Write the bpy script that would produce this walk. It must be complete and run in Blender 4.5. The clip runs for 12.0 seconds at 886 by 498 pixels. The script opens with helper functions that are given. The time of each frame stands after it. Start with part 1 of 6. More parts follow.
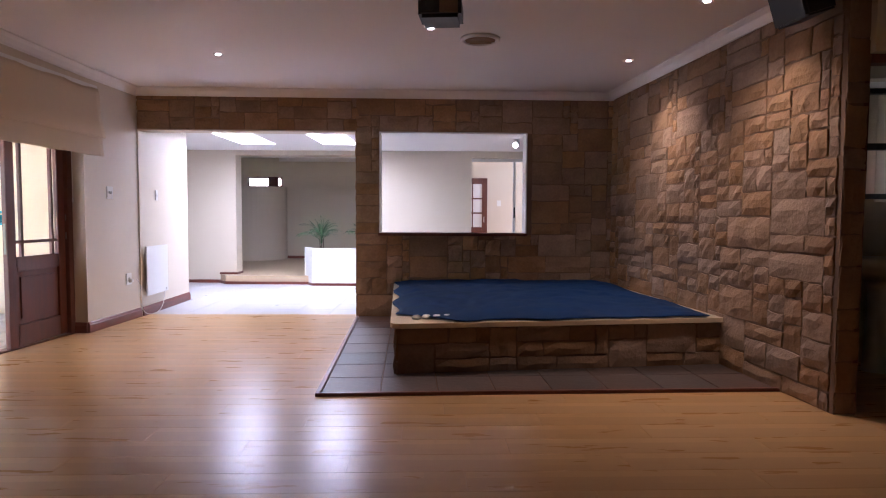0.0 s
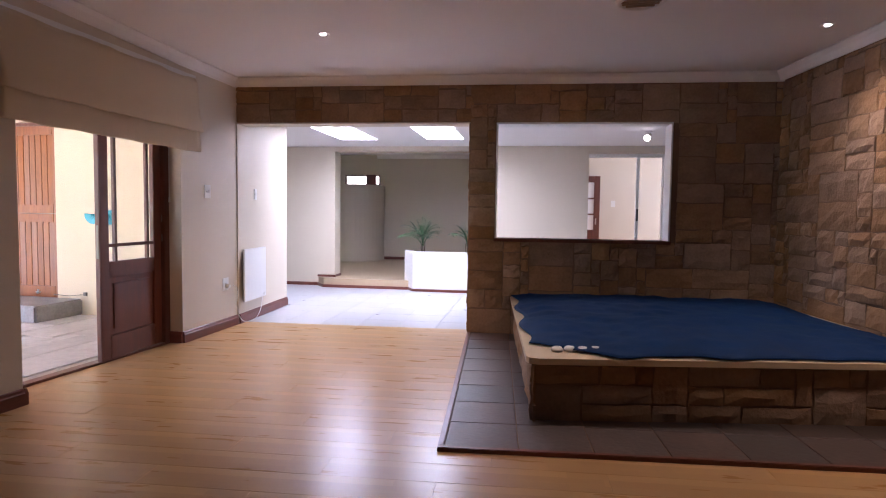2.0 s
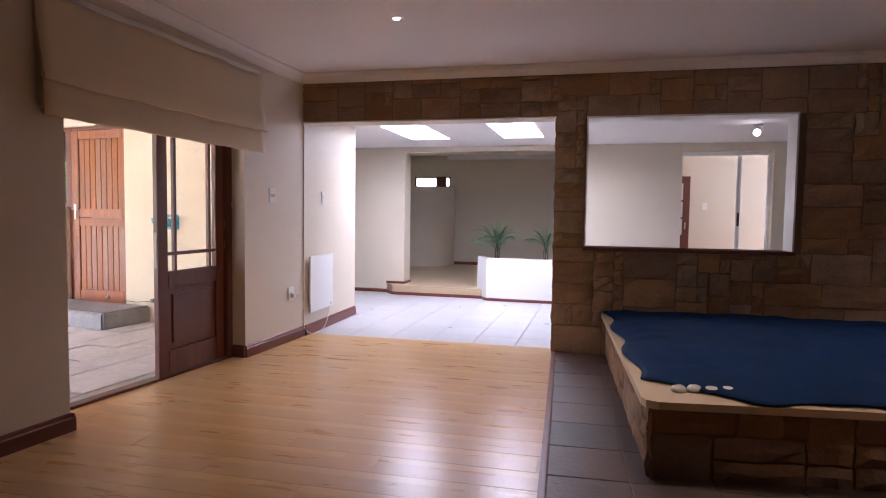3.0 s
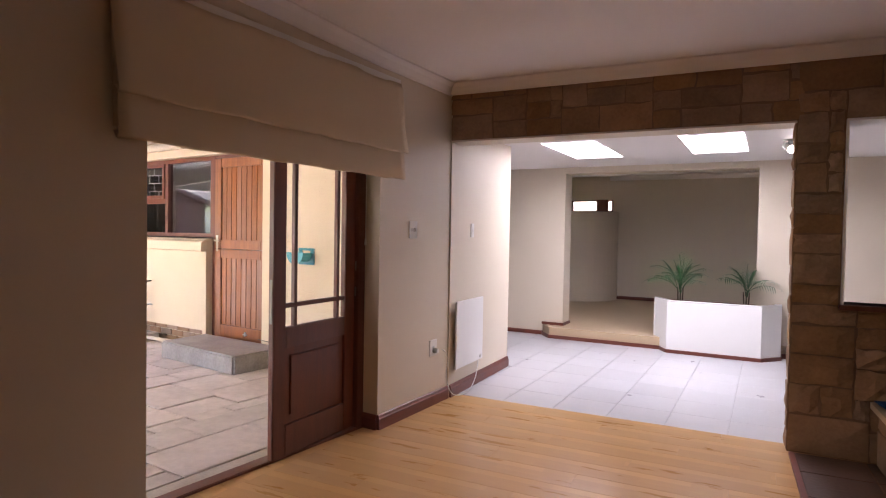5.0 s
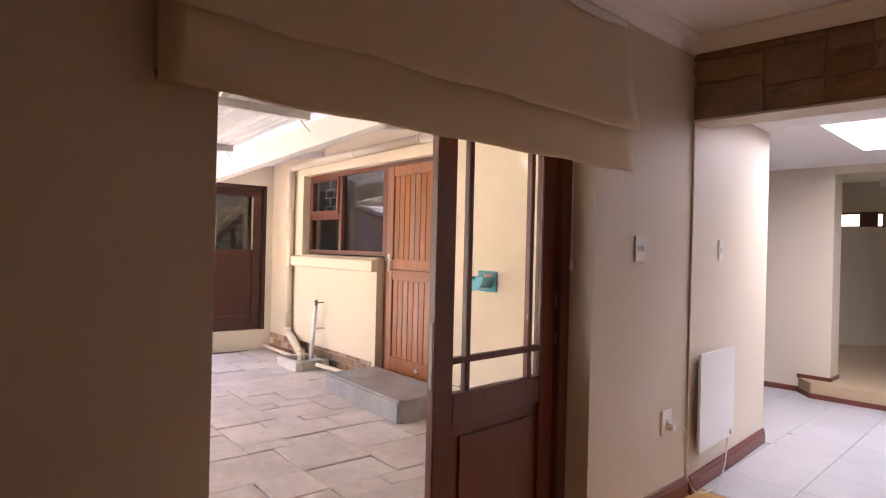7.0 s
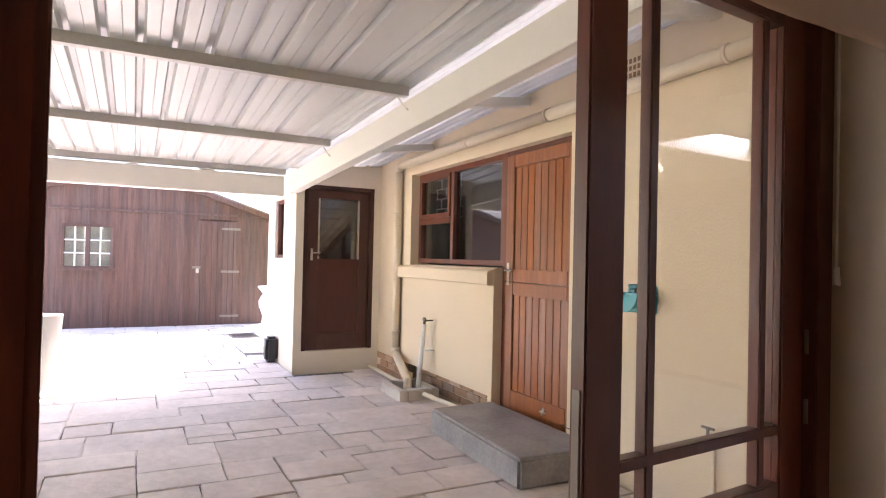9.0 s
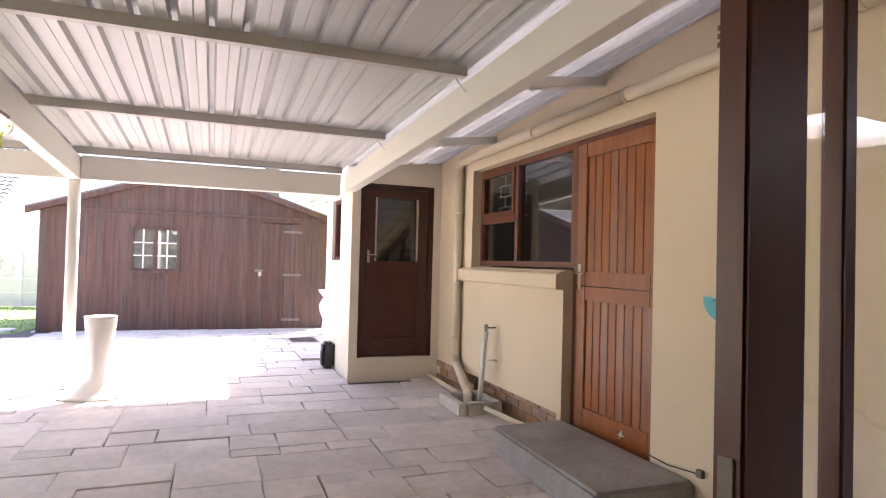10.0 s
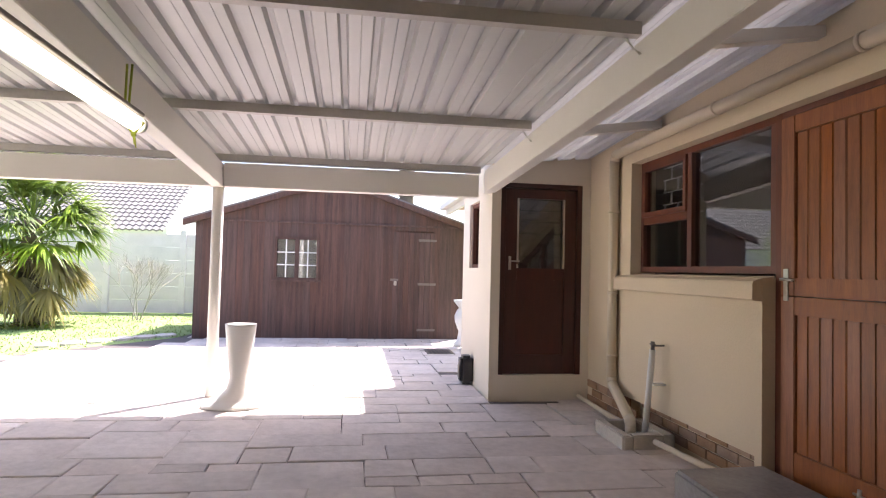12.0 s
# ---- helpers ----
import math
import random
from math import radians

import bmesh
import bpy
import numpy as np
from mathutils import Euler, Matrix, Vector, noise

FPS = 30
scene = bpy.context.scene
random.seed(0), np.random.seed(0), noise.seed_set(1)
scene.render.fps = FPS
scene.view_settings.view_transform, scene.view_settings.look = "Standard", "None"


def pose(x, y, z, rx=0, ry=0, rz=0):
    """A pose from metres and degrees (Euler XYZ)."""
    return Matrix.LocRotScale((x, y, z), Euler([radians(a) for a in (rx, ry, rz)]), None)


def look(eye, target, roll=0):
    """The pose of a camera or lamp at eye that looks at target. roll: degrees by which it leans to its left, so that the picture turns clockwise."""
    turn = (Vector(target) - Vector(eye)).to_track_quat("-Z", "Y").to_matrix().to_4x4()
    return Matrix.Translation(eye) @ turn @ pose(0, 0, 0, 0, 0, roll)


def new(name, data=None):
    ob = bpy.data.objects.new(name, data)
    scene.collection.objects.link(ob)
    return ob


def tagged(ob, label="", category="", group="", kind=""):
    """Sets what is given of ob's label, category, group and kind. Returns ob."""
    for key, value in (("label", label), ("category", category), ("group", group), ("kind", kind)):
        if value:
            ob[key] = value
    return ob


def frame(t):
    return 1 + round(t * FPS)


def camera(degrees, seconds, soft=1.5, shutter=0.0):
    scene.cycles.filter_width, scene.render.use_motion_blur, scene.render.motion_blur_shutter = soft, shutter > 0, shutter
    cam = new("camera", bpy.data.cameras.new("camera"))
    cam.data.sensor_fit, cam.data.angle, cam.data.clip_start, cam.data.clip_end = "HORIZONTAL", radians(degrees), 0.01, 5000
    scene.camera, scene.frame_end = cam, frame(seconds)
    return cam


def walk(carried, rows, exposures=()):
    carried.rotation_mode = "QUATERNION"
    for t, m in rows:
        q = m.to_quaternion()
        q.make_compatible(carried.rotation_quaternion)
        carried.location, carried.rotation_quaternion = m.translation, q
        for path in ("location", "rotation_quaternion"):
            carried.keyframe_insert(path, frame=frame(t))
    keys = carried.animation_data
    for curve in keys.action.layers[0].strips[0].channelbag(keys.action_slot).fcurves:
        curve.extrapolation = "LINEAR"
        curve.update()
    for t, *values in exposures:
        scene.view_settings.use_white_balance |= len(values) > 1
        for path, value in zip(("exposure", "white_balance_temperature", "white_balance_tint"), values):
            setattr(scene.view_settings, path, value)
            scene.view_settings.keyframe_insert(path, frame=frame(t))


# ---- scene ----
cam = camera(72.9, 12.0, 1.1)
PATH = [
    (0, (2.115, 1.609, 1.131), (1.941, 3.598, 1.021), 0.3),
    (0.5, (2.054, 1.755, 1.123), (1.836, 3.74, 1.015), 0.3),
    (1, (1.999, 1.948, 1.158), (1.723, 3.925, 1.045), 0.5),
    (1.5, (1.872, 2.163, 1.163), (1.509, 4.126, 1.046), 0.6),
    (2, (1.688, 2.392, 1.176), (1.227, 4.335, 1.057), 0.8),
    (2.5, (1.556, 2.646, 1.178), (0.992, 4.561, 1.06), 0.8),
    (4.5, (0.975, 3.626, 1.333), (-0.02, 5.359, 1.25), 1.0),
    (5, (0.812, 3.861, 1.335), (-0.291, 5.529, 1.279), 1.0),
    (5.5, (0.575, 4.11, 1.351), (-0.649, 5.691, 1.318), 1.0),
    (6, (0.365, 4.339, 1.339), (-0.963, 5.834, 1.319), 1.1),
    (6.5, (0.145, 4.574, 1.357), (-1.312, 5.943, 1.337), 1.2),
    (7, (-0.092, 4.755, 1.327), (-1.644, 6.017, 1.324), 1.4),
    (8.8, (-0.928, 5.398, 1.285), (-2.693, 6.337, 1.314), 1.2),
    (9, (-0.977, 5.407, 1.285), (-2.756, 6.32, 1.315), 1.3),
    (9.5, (-1.184, 5.535, 1.252), (-3.004, 6.363, 1.293), 1.5),
    (10, (-1.356, 5.62, 1.247), (-3.223, 6.334, 1.292), 1.5),
    (10.5, (-1.557, 5.639, 1.241), (-3.466, 6.234, 1.294), 1.5),
    (11, (-1.692, 5.639, 1.231), (-3.625, 6.146, 1.292), 1.4),
    (11.5, (-1.848, 5.655, 1.227), (-3.807, 6.049, 1.293), 1.4),
    (12, (-1.945, 5.656, 1.205), (-3.921, 5.952, 1.276), 1.4),
]
walk(cam, [(t, look(eye, target, roll)) for t, eye, target, roll in PATH],
     [(0, 4.05, 5450, 25), (2.5, 3.8, 5600, 25), (4.5, 3.5, 6250, 25), (7, 3.4, 6450, 26), (9, 2.9, 6250, 19), (10, 2.45, 6350, 20), (11, 2.2, 6350, 20), (12, 1.75, 6350, 20)])

# ---- world, sun, large lights ----
world = bpy.data.worlds.new("sky")
scene.world = world
world.use_nodes = True
wn = world.node_tree.nodes
sky = wn.new("ShaderNodeTexSky")
sky.sky_type, sky.sun_disc = "NISHITA", False
SUN_TO = Vector((-0.62, 0.62, 1.45)).normalized()
sky.sun_elevation = math.asin(SUN_TO.z)
sky.sun_rotation = math.atan2(SUN_TO.x, SUN_TO.y)
sky.air_density, sky.dust_density = 1.0, 2.5
wn["Background"].inputs["Strength"].default_value = 0.15
world.node_tree.links.new(sky.outputs[0], wn["Background"].inputs["Color"])
sun = new("sun", bpy.data.lights.new("sun", "SUN"))
sun.data.energy, sun.data.angle, sun.data.color = 5.0, radians(0.6), (1, 0.95, 0.88)
sun.matrix_world = look((0, 0, 20), Vector((0, 0, 20)) - SUN_TO)


def area(name, centre, target, w, h, power, colour=(1, 1, 1)):
    ob = new(name, bpy.data.lights.new(name, "AREA"))
    ob.data.shape, ob.data.size, ob.data.size_y = "RECTANGLE", w, h
    ob.data.energy, ob.data.color = power, colour
    ob.matrix_world = look(centre, target)
    return ob


# ---- materials ----
def mat(name, base, dark=None, rough=0.6, scale=6.0, fine=60.0, bump=0.1, metal=0.0, vary=0.0, stretch=(1, 1, 1),
        mix=0.5, spec=0.5, coords="Object", depth=0.01, coat=0.0, rough_var=0.1):
    m = bpy.data.materials.new(name)
    m.use_nodes = True
    n, l = m.node_tree.nodes, m.node_tree.links
    p = n["Principled BSDF"]
    tc = n.new("ShaderNodeTexCoord")
    mp = n.new("ShaderNodeMapping")
    mp.inputs["Scale"].default_value = stretch
    l.new(tc.outputs[coords], mp.inputs["Vector"])
    info = n.new("ShaderNodeObjectInfo")
    off = n.new("ShaderNodeVectorMath")
    off.operation = "MULTIPLY_ADD"
    l.new(info.outputs["Random"], off.inputs[0])
    off.inputs[1].default_value = (37, 21, 13) if vary else (0, 0, 0)
    l.new(mp.outputs[0], off.inputs[2])
    big, small = n.new("ShaderNodeTexNoise"), n.new("ShaderNodeTexNoise")
    for t, s, d in ((big, scale, 4), (small, fine, 3)):
        t.inputs["Scale"].default_value, t.inputs["Detail"].default_value = s, d
        l.new(off.outputs[0], t.inputs["Vector"])
    add = n.new("ShaderNodeMath")
    add.operation = "MULTIPLY_ADD"
    l.new(small.outputs[0], add.inputs[0])
    add.inputs[1].default_value = 0.5
    l.new(big.outputs[0], add.inputs[2])
    ramp = n.new("ShaderNodeMapRange")
    ramp.inputs[1].default_value, ramp.inputs[2].default_value = 0.75 - 0.3, 0.75 + 0.3
    l.new(add.outputs[0], ramp.inputs[0])
    cm = n.new("ShaderNodeMix")
    cm.data_type = "RGBA"
    dark = dark or tuple(c * (1 - 0.35 * mix) for c in base)
    cm.inputs["A"].default_value, cm.inputs["B"].default_value = (*dark, 1), (*base, 1)
    l.new(ramp.outputs[0], cm.inputs["Factor"])
    col = cm.outputs["Result"]
    if vary:
        hsv = n.new("ShaderNodeHueSaturation")
        vr = n.new("ShaderNodeMapRange")
        vr.inputs[3].default_value, vr.inputs[4].default_value = 1 - vary, 1 + vary
        l.new(info.outputs["Random"], vr.inputs[0])
        l.new(vr.outputs[0], hsv.inputs["Value"])
        hr = n.new("ShaderNodeMath")
        hr.operation = "SINE"
        hm = n.new("ShaderNodeMath")
        hm.operation, hm.inputs[1].default_value = "MULTIPLY", 91.0
        l.new(info.outputs["Random"], hm.inputs[0])
        l.new(hm.outputs[0], hr.inputs[0])
        sr = n.new("ShaderNodeMapRange")
        sr.inputs[1].default_value, sr.inputs[3].default_value, sr.inputs[4].default_value = -1, 1 - vary, 1 + vary
        l.new(hr.outputs[0], sr.inputs[0])
        l.new(sr.outputs[0], hsv.inputs["Saturation"])
        l.new(col, hsv.inputs["Color"])
        col = hsv.outputs["Color"]
    l.new(col, p.inputs["Base Color"])
    rr = n.new("ShaderNodeMapRange")
    rr.inputs[3].default_value, rr.inputs[4].default_value = max(0.02, rough - rough_var), min(1, rough + rough_var)
    l.new(big.outputs[0], rr.inputs[0])
    l.new(rr.outputs[0], p.inputs["Roughness"])
    p.inputs["Metallic"].default_value = metal
    p.inputs["Specular IOR Level"].default_value = spec
    p.inputs["Coat Weight"].default_value = coat
    if bump:
        b = n.new("ShaderNodeBump")
        b.inputs["Strength"].default_value, b.inputs["Distance"].default_value = bump, depth
        l.new(add.outputs[0], b.inputs["Height"])
        l.new(b.outputs[0], p.inputs["Normal"])
    return m


def glow(name, colour, strength):
    m = bpy.data.materials.new(name)
    m.use_nodes = True
    p = m.node_tree.nodes["Principled BSDF"]
    p.inputs["Base Color"].default_value = (*colour, 1)
    p.inputs["Emission Color"].default_value = (*colour, 1)
    p.inputs["Emission Strength"].default_value = strength
    return m


def glass_mat(name, tint=(1, 1, 1), gloss=0.1):
    m = bpy.data.materials.new(name)
    m.use_nodes = True
    n, l = m.node_tree.nodes, m.node_tree.links
    n.remove(n["Principled BSDF"])
    tr, gl, mx, fr = (n.new("ShaderNodeBsdfTransparent"), n.new("ShaderNodeBsdfGlossy"), n.new("ShaderNodeMixShader"), n.new("ShaderNodeLayerWeight"))
    tr.inputs[0].default_value = (*tint, 1)
    gl.inputs["Roughness"].default_value = 0.02
    fr.inputs[0].default_value = 0.5
    power = n.new("ShaderNodeMath")
    power.operation, power.inputs[1].default_value = "POWER", 4.5
    l.new(fr.outputs["Facing"], power.inputs[0])
    gain = n.new("ShaderNodeMath")
    gain.operation, gain.inputs[1].default_value, gain.use_clamp = "MULTIPLY_ADD", 0.7, True
    gain.inputs[2].default_value = gloss * 0.3
    l.new(power.outputs[0], gain.inputs[0])
    l.new(gain.outputs[0], mx.inputs[0])
    l.new(tr.outputs[0], mx.inputs[1])
    l.new(gl.outputs[0], mx.inputs[2])
    l.new(mx.outputs[0], n["Material Output"].inputs[0])
    return m


def sheet_mat(name, colour, translucency):
    m = mat(name, colour, rough=0.45, scale=3, fine=30, bump=0.03)
    n, l = m.node_tree.nodes, m.node_tree.links
    t, mx = n.new("ShaderNodeBsdfTranslucent"), n.new("ShaderNodeMixShader")
    t.inputs[0].default_value = (*colour, 1)
    mx.inputs[0].default_value = translucency
    l.new(n["Principled BSDF"].outputs[0], mx.inputs[1])
    l.new(t.outputs[0], mx.inputs[2])
    l.new(mx.outputs[0], n["Material Output"].inputs[0])
    return m


def leafy(m, colour):
    """Lets light shine through a thin leaf."""
    n, l = m.node_tree.nodes, m.node_tree.links
    t, mx = n.new("ShaderNodeBsdfTranslucent"), n.new("ShaderNodeMixShader")
    t.inputs[0].default_value = (*colour, 1)
    mx.inputs[0].default_value = 0.4
    l.new(n["Principled BSDF"].outputs[0], mx.inputs[1])
    l.new(t.outputs[0], mx.inputs[2])
    l.new(mx.outputs[0], n["Material Output"].inputs[0])
    return m


PLASTER = mat("cream_wall_paint", (0.66, 0.575, 0.46), rough=0.55, scale=1.5, fine=90, bump=0.06, mix=0.12, coords="Object")
CEIL = mat("ceiling_paint", (0.85, 0.815, 0.795), rough=0.7, scale=1.2, fine=80, bump=0.03, mix=0.08)
WHITE = mat("white_paint", (0.78, 0.77, 0.75), rough=0.4, scale=3, fine=60, bump=0.03, mix=0.08)
OUTWALL = mat("beige_plaster", (0.70, 0.58, 0.41), rough=0.8, scale=1.3, fine=75, bump=0.6, mix=0.24, depth=0.008)
WINGWALL = mat("pale_plaster", (0.74, 0.66, 0.54), rough=0.8, scale=1.6, fine=140, bump=0.3, mix=0.14, depth=0.006)
STONE = mat("sandstone", (0.375, 0.235, 0.138), (0.225, 0.136, 0.08), rough=0.85, scale=5, fine=45, bump=0.5, vary=0.16, depth=0.02)
MORTAR = mat("brown_mortar", (0.235, 0.147, 0.093), rough=0.95, scale=8, fine=90, bump=0.5)
SLATE = mat("slate_tile", (0.125, 0.082, 0.068), (0.06, 0.042, 0.036), rough=0.45, scale=4, fine=40, bump=0.35, vary=0.25)
PAVE = mat("sandstone_paving", (0.72, 0.645, 0.60), (0.48, 0.42, 0.385), rough=0.75, scale=2.2, fine=16, bump=0.6, vary=0.09, depth=0.018)
JOINT = mat("paving_joint", (0.12, 0.10, 0.095), rough=0.95, scale=6, fine=70, bump=0.5)
TILE = mat("grey_floor_tile", (0.50, 0.49, 0.505), (0.43, 0.42, 0.44), rough=0.32, scale=5, fine=50, bump=0.05, vary=0.05)
GROUT = mat("tile_grout", (0.47, 0.46, 0.47), rough=0.9)
SKIRT = mat("mahogany_skirting", (0.19, 0.05, 0.032), (0.11, 0.03, 0.02), rough=0.35, scale=4, fine=60, bump=0.08, stretch=(1, 1, 6))
MERANTI = mat("dark_meranti", (0.17, 0.05, 0.027), (0.09, 0.027, 0.016), rough=0.42, scale=4, fine=35, bump=0.05, stretch=(6, 6, 0.6), vary=0.08)
REDWOOD = mat("varnished_brown_door", (0.072, 0.02, 0.013), (0.045, 0.013, 0.009), rough=0.4, scale=5, fine=45, bump=0.1, stretch=(6, 6, 0.6), vary=0.1)
OAK = mat("varnished_orange_wood", (0.33, 0.112, 0.033), (0.17, 0.052, 0.015), rough=0.4, scale=5, fine=40, bump=0.15, stretch=(7, 7, 0.5), vary=0.1)
SHEDWOOD = mat("stained_shed_board", (0.135, 0.07, 0.054), (0.042, 0.022, 0.018), rough=0.7, scale=4, fine=40, bump=0.5, stretch=(5, 5, 0.35), vary=0.12)
BLIND = mat("cream_blind_fabric", (0.68, 0.57, 0.42), rough=0.9, scale=3, fine=300, bump=0.12, mix=0.1)
COVER = mat("blue_cover_fabric", (0.0025, 0.026, 0.10), (0.0015, 0.016, 0.062), spec=0.15, rough=0.75, scale=5, fine=60, bump=0.25)
TUBRIM = mat("cream_fibreglass", (0.66, 0.53, 0.36), rough=0.3, scale=3, fine=50, bump=0.02, mix=0.1)
PURLIN = mat("galvanised_purlin", (0.60, 0.57, 0.535), rough=0.45, scale=4, fine=50, bump=0.05, mix=0.5)
TWIG = mat("pale_twigs", (0.42, 0.37, 0.33), rough=0.9)
STEELW = mat("white_painted_steel", (0.74, 0.71, 0.65), rough=0.45, scale=3, fine=50, bump=0.03, mix=0.15)
IBR = mat("white_roof_sheet", (0.64, 0.635, 0.625), rough=0.35, scale=3, fine=40, bump=0.02, mix=0.15)
CLEAR = sheet_mat("translucent_sheet", (0.80, 0.79, 0.79), 0.22)
DOME = sheet_mat("skylight_sheet", (0.8, 0.8, 0.82), 0.5)
CONC = mat("step_concrete", (0.40, 0.385, 0.375), (0.20, 0.19, 0.185), rough=0.5, scale=4, fine=40, bump=0.25)
CONCP = mat("pale_concrete", (0.60, 0.55, 0.47), (0.40, 0.36, 0.31), rough=0.85, scale=6, fine=60, bump=0.3)
VIBRA = mat("grey_painted_precast", (0.86, 0.78, 0.78), (0.72, 0.65, 0.65), rough=0.85, scale=3, fine=40, bump=0.25, vary=0.06)
BRICK = mat("clay_brick", (0.46, 0.30, 0.19), (0.30, 0.18, 0.115), rough=0.9, scale=10, fine=70, bump=0.4, vary=0.14)
PIPE = mat("cream_painted_pipe", (0.68, 0.58, 0.43), rough=0.45, scale=4, fine=50, bump=0.05, mix=0.15)
PVC = mat("white_plastic", (0.78, 0.76, 0.72), rough=0.35, scale=4, fine=50, bump=0.02, mix=0.1)
# Real black plastic, and the painted dark of unlit hollows.
BLACK = mat("black_plastic_and_unlit", (0.02, 0.02, 0.022), rough=0.4, scale=6, fine=80, bump=0.05)
TEAL = mat("turquoise_plastic", (0.01, 0.33, 0.42), rough=0.35, scale=6, fine=50, bump=0.03, mix=0.2)
CHROME = mat("brushed_metal", (0.6, 0.57, 0.52), rough=0.3, metal=1.0, scale=8, fine=90, bump=0.02)
RUST = mat("galvanised_metal", (0.24, 0.205, 0.18), rough=0.55, metal=0.6, scale=10, fine=70, bump=0.1)
GRASS = mat("lawn", (0.27, 0.36, 0.13), (0.19, 0.27, 0.08), rough=0.95, scale=1.2, fine=60, bump=0.3)
EARTH = mat("bare_soil", (0.16, 0.12, 0.08), rough=1.0, scale=5, fine=40, bump=0.5)
LEAF = leafy(mat("palm_leaf", (0.27, 0.34, 0.10), (0.15, 0.21, 0.05), rough=0.45, scale=3, fine=20, bump=0.05, vary=0.3), (0.25, 0.36, 0.06))
DRYLEAF = leafy(mat("dry_palm_leaf", (0.40, 0.34, 0.16), (0.24, 0.20, 0.09), rough=0.8, scale=3, fine=20, bump=0.05, vary=0.3), (0.4, 0.33, 0.12))
HOUSELEAF = mat("indoor_palm_leaf", (0.06, 0.15, 0.06), (0.03, 0.08, 0.035), rough=0.45, scale=3, fine=20, bump=0.05, vary=0.3)
BARK = mat("bark", (0.16, 0.12, 0.09), rough=0.95, scale=10, fine=60, bump=0.6)
ROOFTILE = mat("grey_roof_tile", (0.20, 0.185, 0.175), (0.13, 0.12, 0.115), rough=0.8, scale=2, fine=30, bump=0.2)
LIME = mat("lime_cord", (0.35, 0.42, 0.03), rough=0.7)
PINE = mat("raw_board", (0.40, 0.27, 0.16), rough=0.6, scale=5, fine=40, bump=0.1)
# White kitchen wall darkened in colour to show an unlit room.
SHADEDIN = mat("interior_painted_dim", (0.30, 0.27, 0.24), rough=0.8, scale=3, fine=30, bump=0.05)
GLASS = glass_mat("window_glass")
DARKGLASS = glass_mat("kitchen_glass", (0.8, 0.82, 0.82), 0.4)
TUBE = glow("tube_light", (1.0, 0.96, 0.76), 1.1)
BULB = glow("downlight_bulb", (1.0, 0.93, 0.84), 4.0)


def laminate(name="beech_laminate", base=(0.55, 0.325, 0.135), dark=(0.51, 0.29, 0.118)):
    """Three-strip beech laminate: strips inside each board differ in tone."""
    m = mat(name, base, dark, rough=0.28, scale=2.2, fine=26, bump=0.0, stretch=(1.2, 7, 7), vary=0.025, rough_var=0.02, spec=0.3)
    n, l = m.node_tree.nodes, m.node_tree.links
    p = n["Principled BSDF"]
    tc = n.new("ShaderNodeTexCoord")
    br = n.new("ShaderNodeTexBrick")
    br.inputs["Color1"].default_value, br.inputs["Color2"].default_value = (0.88, 0.86, 0.84, 1), (1.1, 1.09, 1.08, 1)
    br.inputs["Mortar"].default_value = (0.92, 0.9, 0.88, 1)
    br.inputs["Scale"].default_value, br.inputs["Mortar Size"].default_value = 1.0, 0.0006
    br.inputs["Mortar Smooth"].default_value = 0.0
    br.inputs["Brick Width"].default_value, br.inputs["Row Height"].default_value = 0.42, 0.0645
    br.offset = 0.37
    l.new(tc.outputs["Object"], br.inputs["Vector"])
    mx = n.new("ShaderNodeMix")
    mx.data_type, mx.blend_type = "RGBA", "MULTIPLY"
    mx.inputs["Factor"].default_value = 0.9
    old = p.inputs["Base Color"].links[0].from_socket
    l.new(old, mx.inputs["A"])
    l.new(br.outputs[0], mx.inputs["B"])
    l.new(mx.outputs["Result"], p.inputs["Base Color"])
    return m


LAMINATE = laminate()
PALELAM = mat("pale_laminate", (0.54, 0.405, 0.265), (0.49, 0.36, 0.23), rough=0.35, scale=2, fine=20, bump=0, stretch=(1.2, 7, 7), rough_var=0.03)


# ---- building helpers ----
def box(bm, x0, y0, z0, x1, y1, z1):
    v = [bm.verts.new((x, y, z)) for z in (z0, z1) for y in (y0, y1) for x in (x0, x1)]
    for f in ((0, 2, 3, 1), (4, 5, 7, 6), (0, 1, 5, 4), (2, 6, 7, 3), (0, 4, 6, 2), (1, 3, 7, 5)):
        bm.faces.new([v[i] for i in f])
    return v


def prism(bm, points, z0, z1):
    """Upright prism over a plan outline, counter-clockwise."""
    a = [bm.verts.new((x, y, z0)) for x, y in points]
    b = [bm.verts.new((x, y, z1)) for x, y in points]
    bm.faces.new(a[::-1])
    bm.faces.new(b)
    for i in range(len(a)):
        j = (i + 1) % len(a)
        bm.faces.new((a[i], a[j], b[j], b[i]))


def rod(bm, a, b, r, r2=None, sides=12, caps=True):
    a, b = Vector(a), Vector(b)
    r2 = r if r2 is None else r2
    q = (b - a).to_track_quat("Z", "Y").to_matrix()
    ring = []
    for c, rad in ((a, r), (b, r2)):
        ring.append([bm.verts.new(c + q @ Vector((rad * math.cos(2 * math.pi * k / sides), rad * math.sin(2 * math.pi * k / sides), 0))) for k in range(sides)])
    for k in range(sides):
        j = (k + 1) % sides
        bm.faces.new((ring[0][k], ring[0][j], ring[1][j], ring[1][k])).smooth = True
    if caps:
        bm.faces.new(ring[0][::-1])
        bm.faces.new(ring[1])


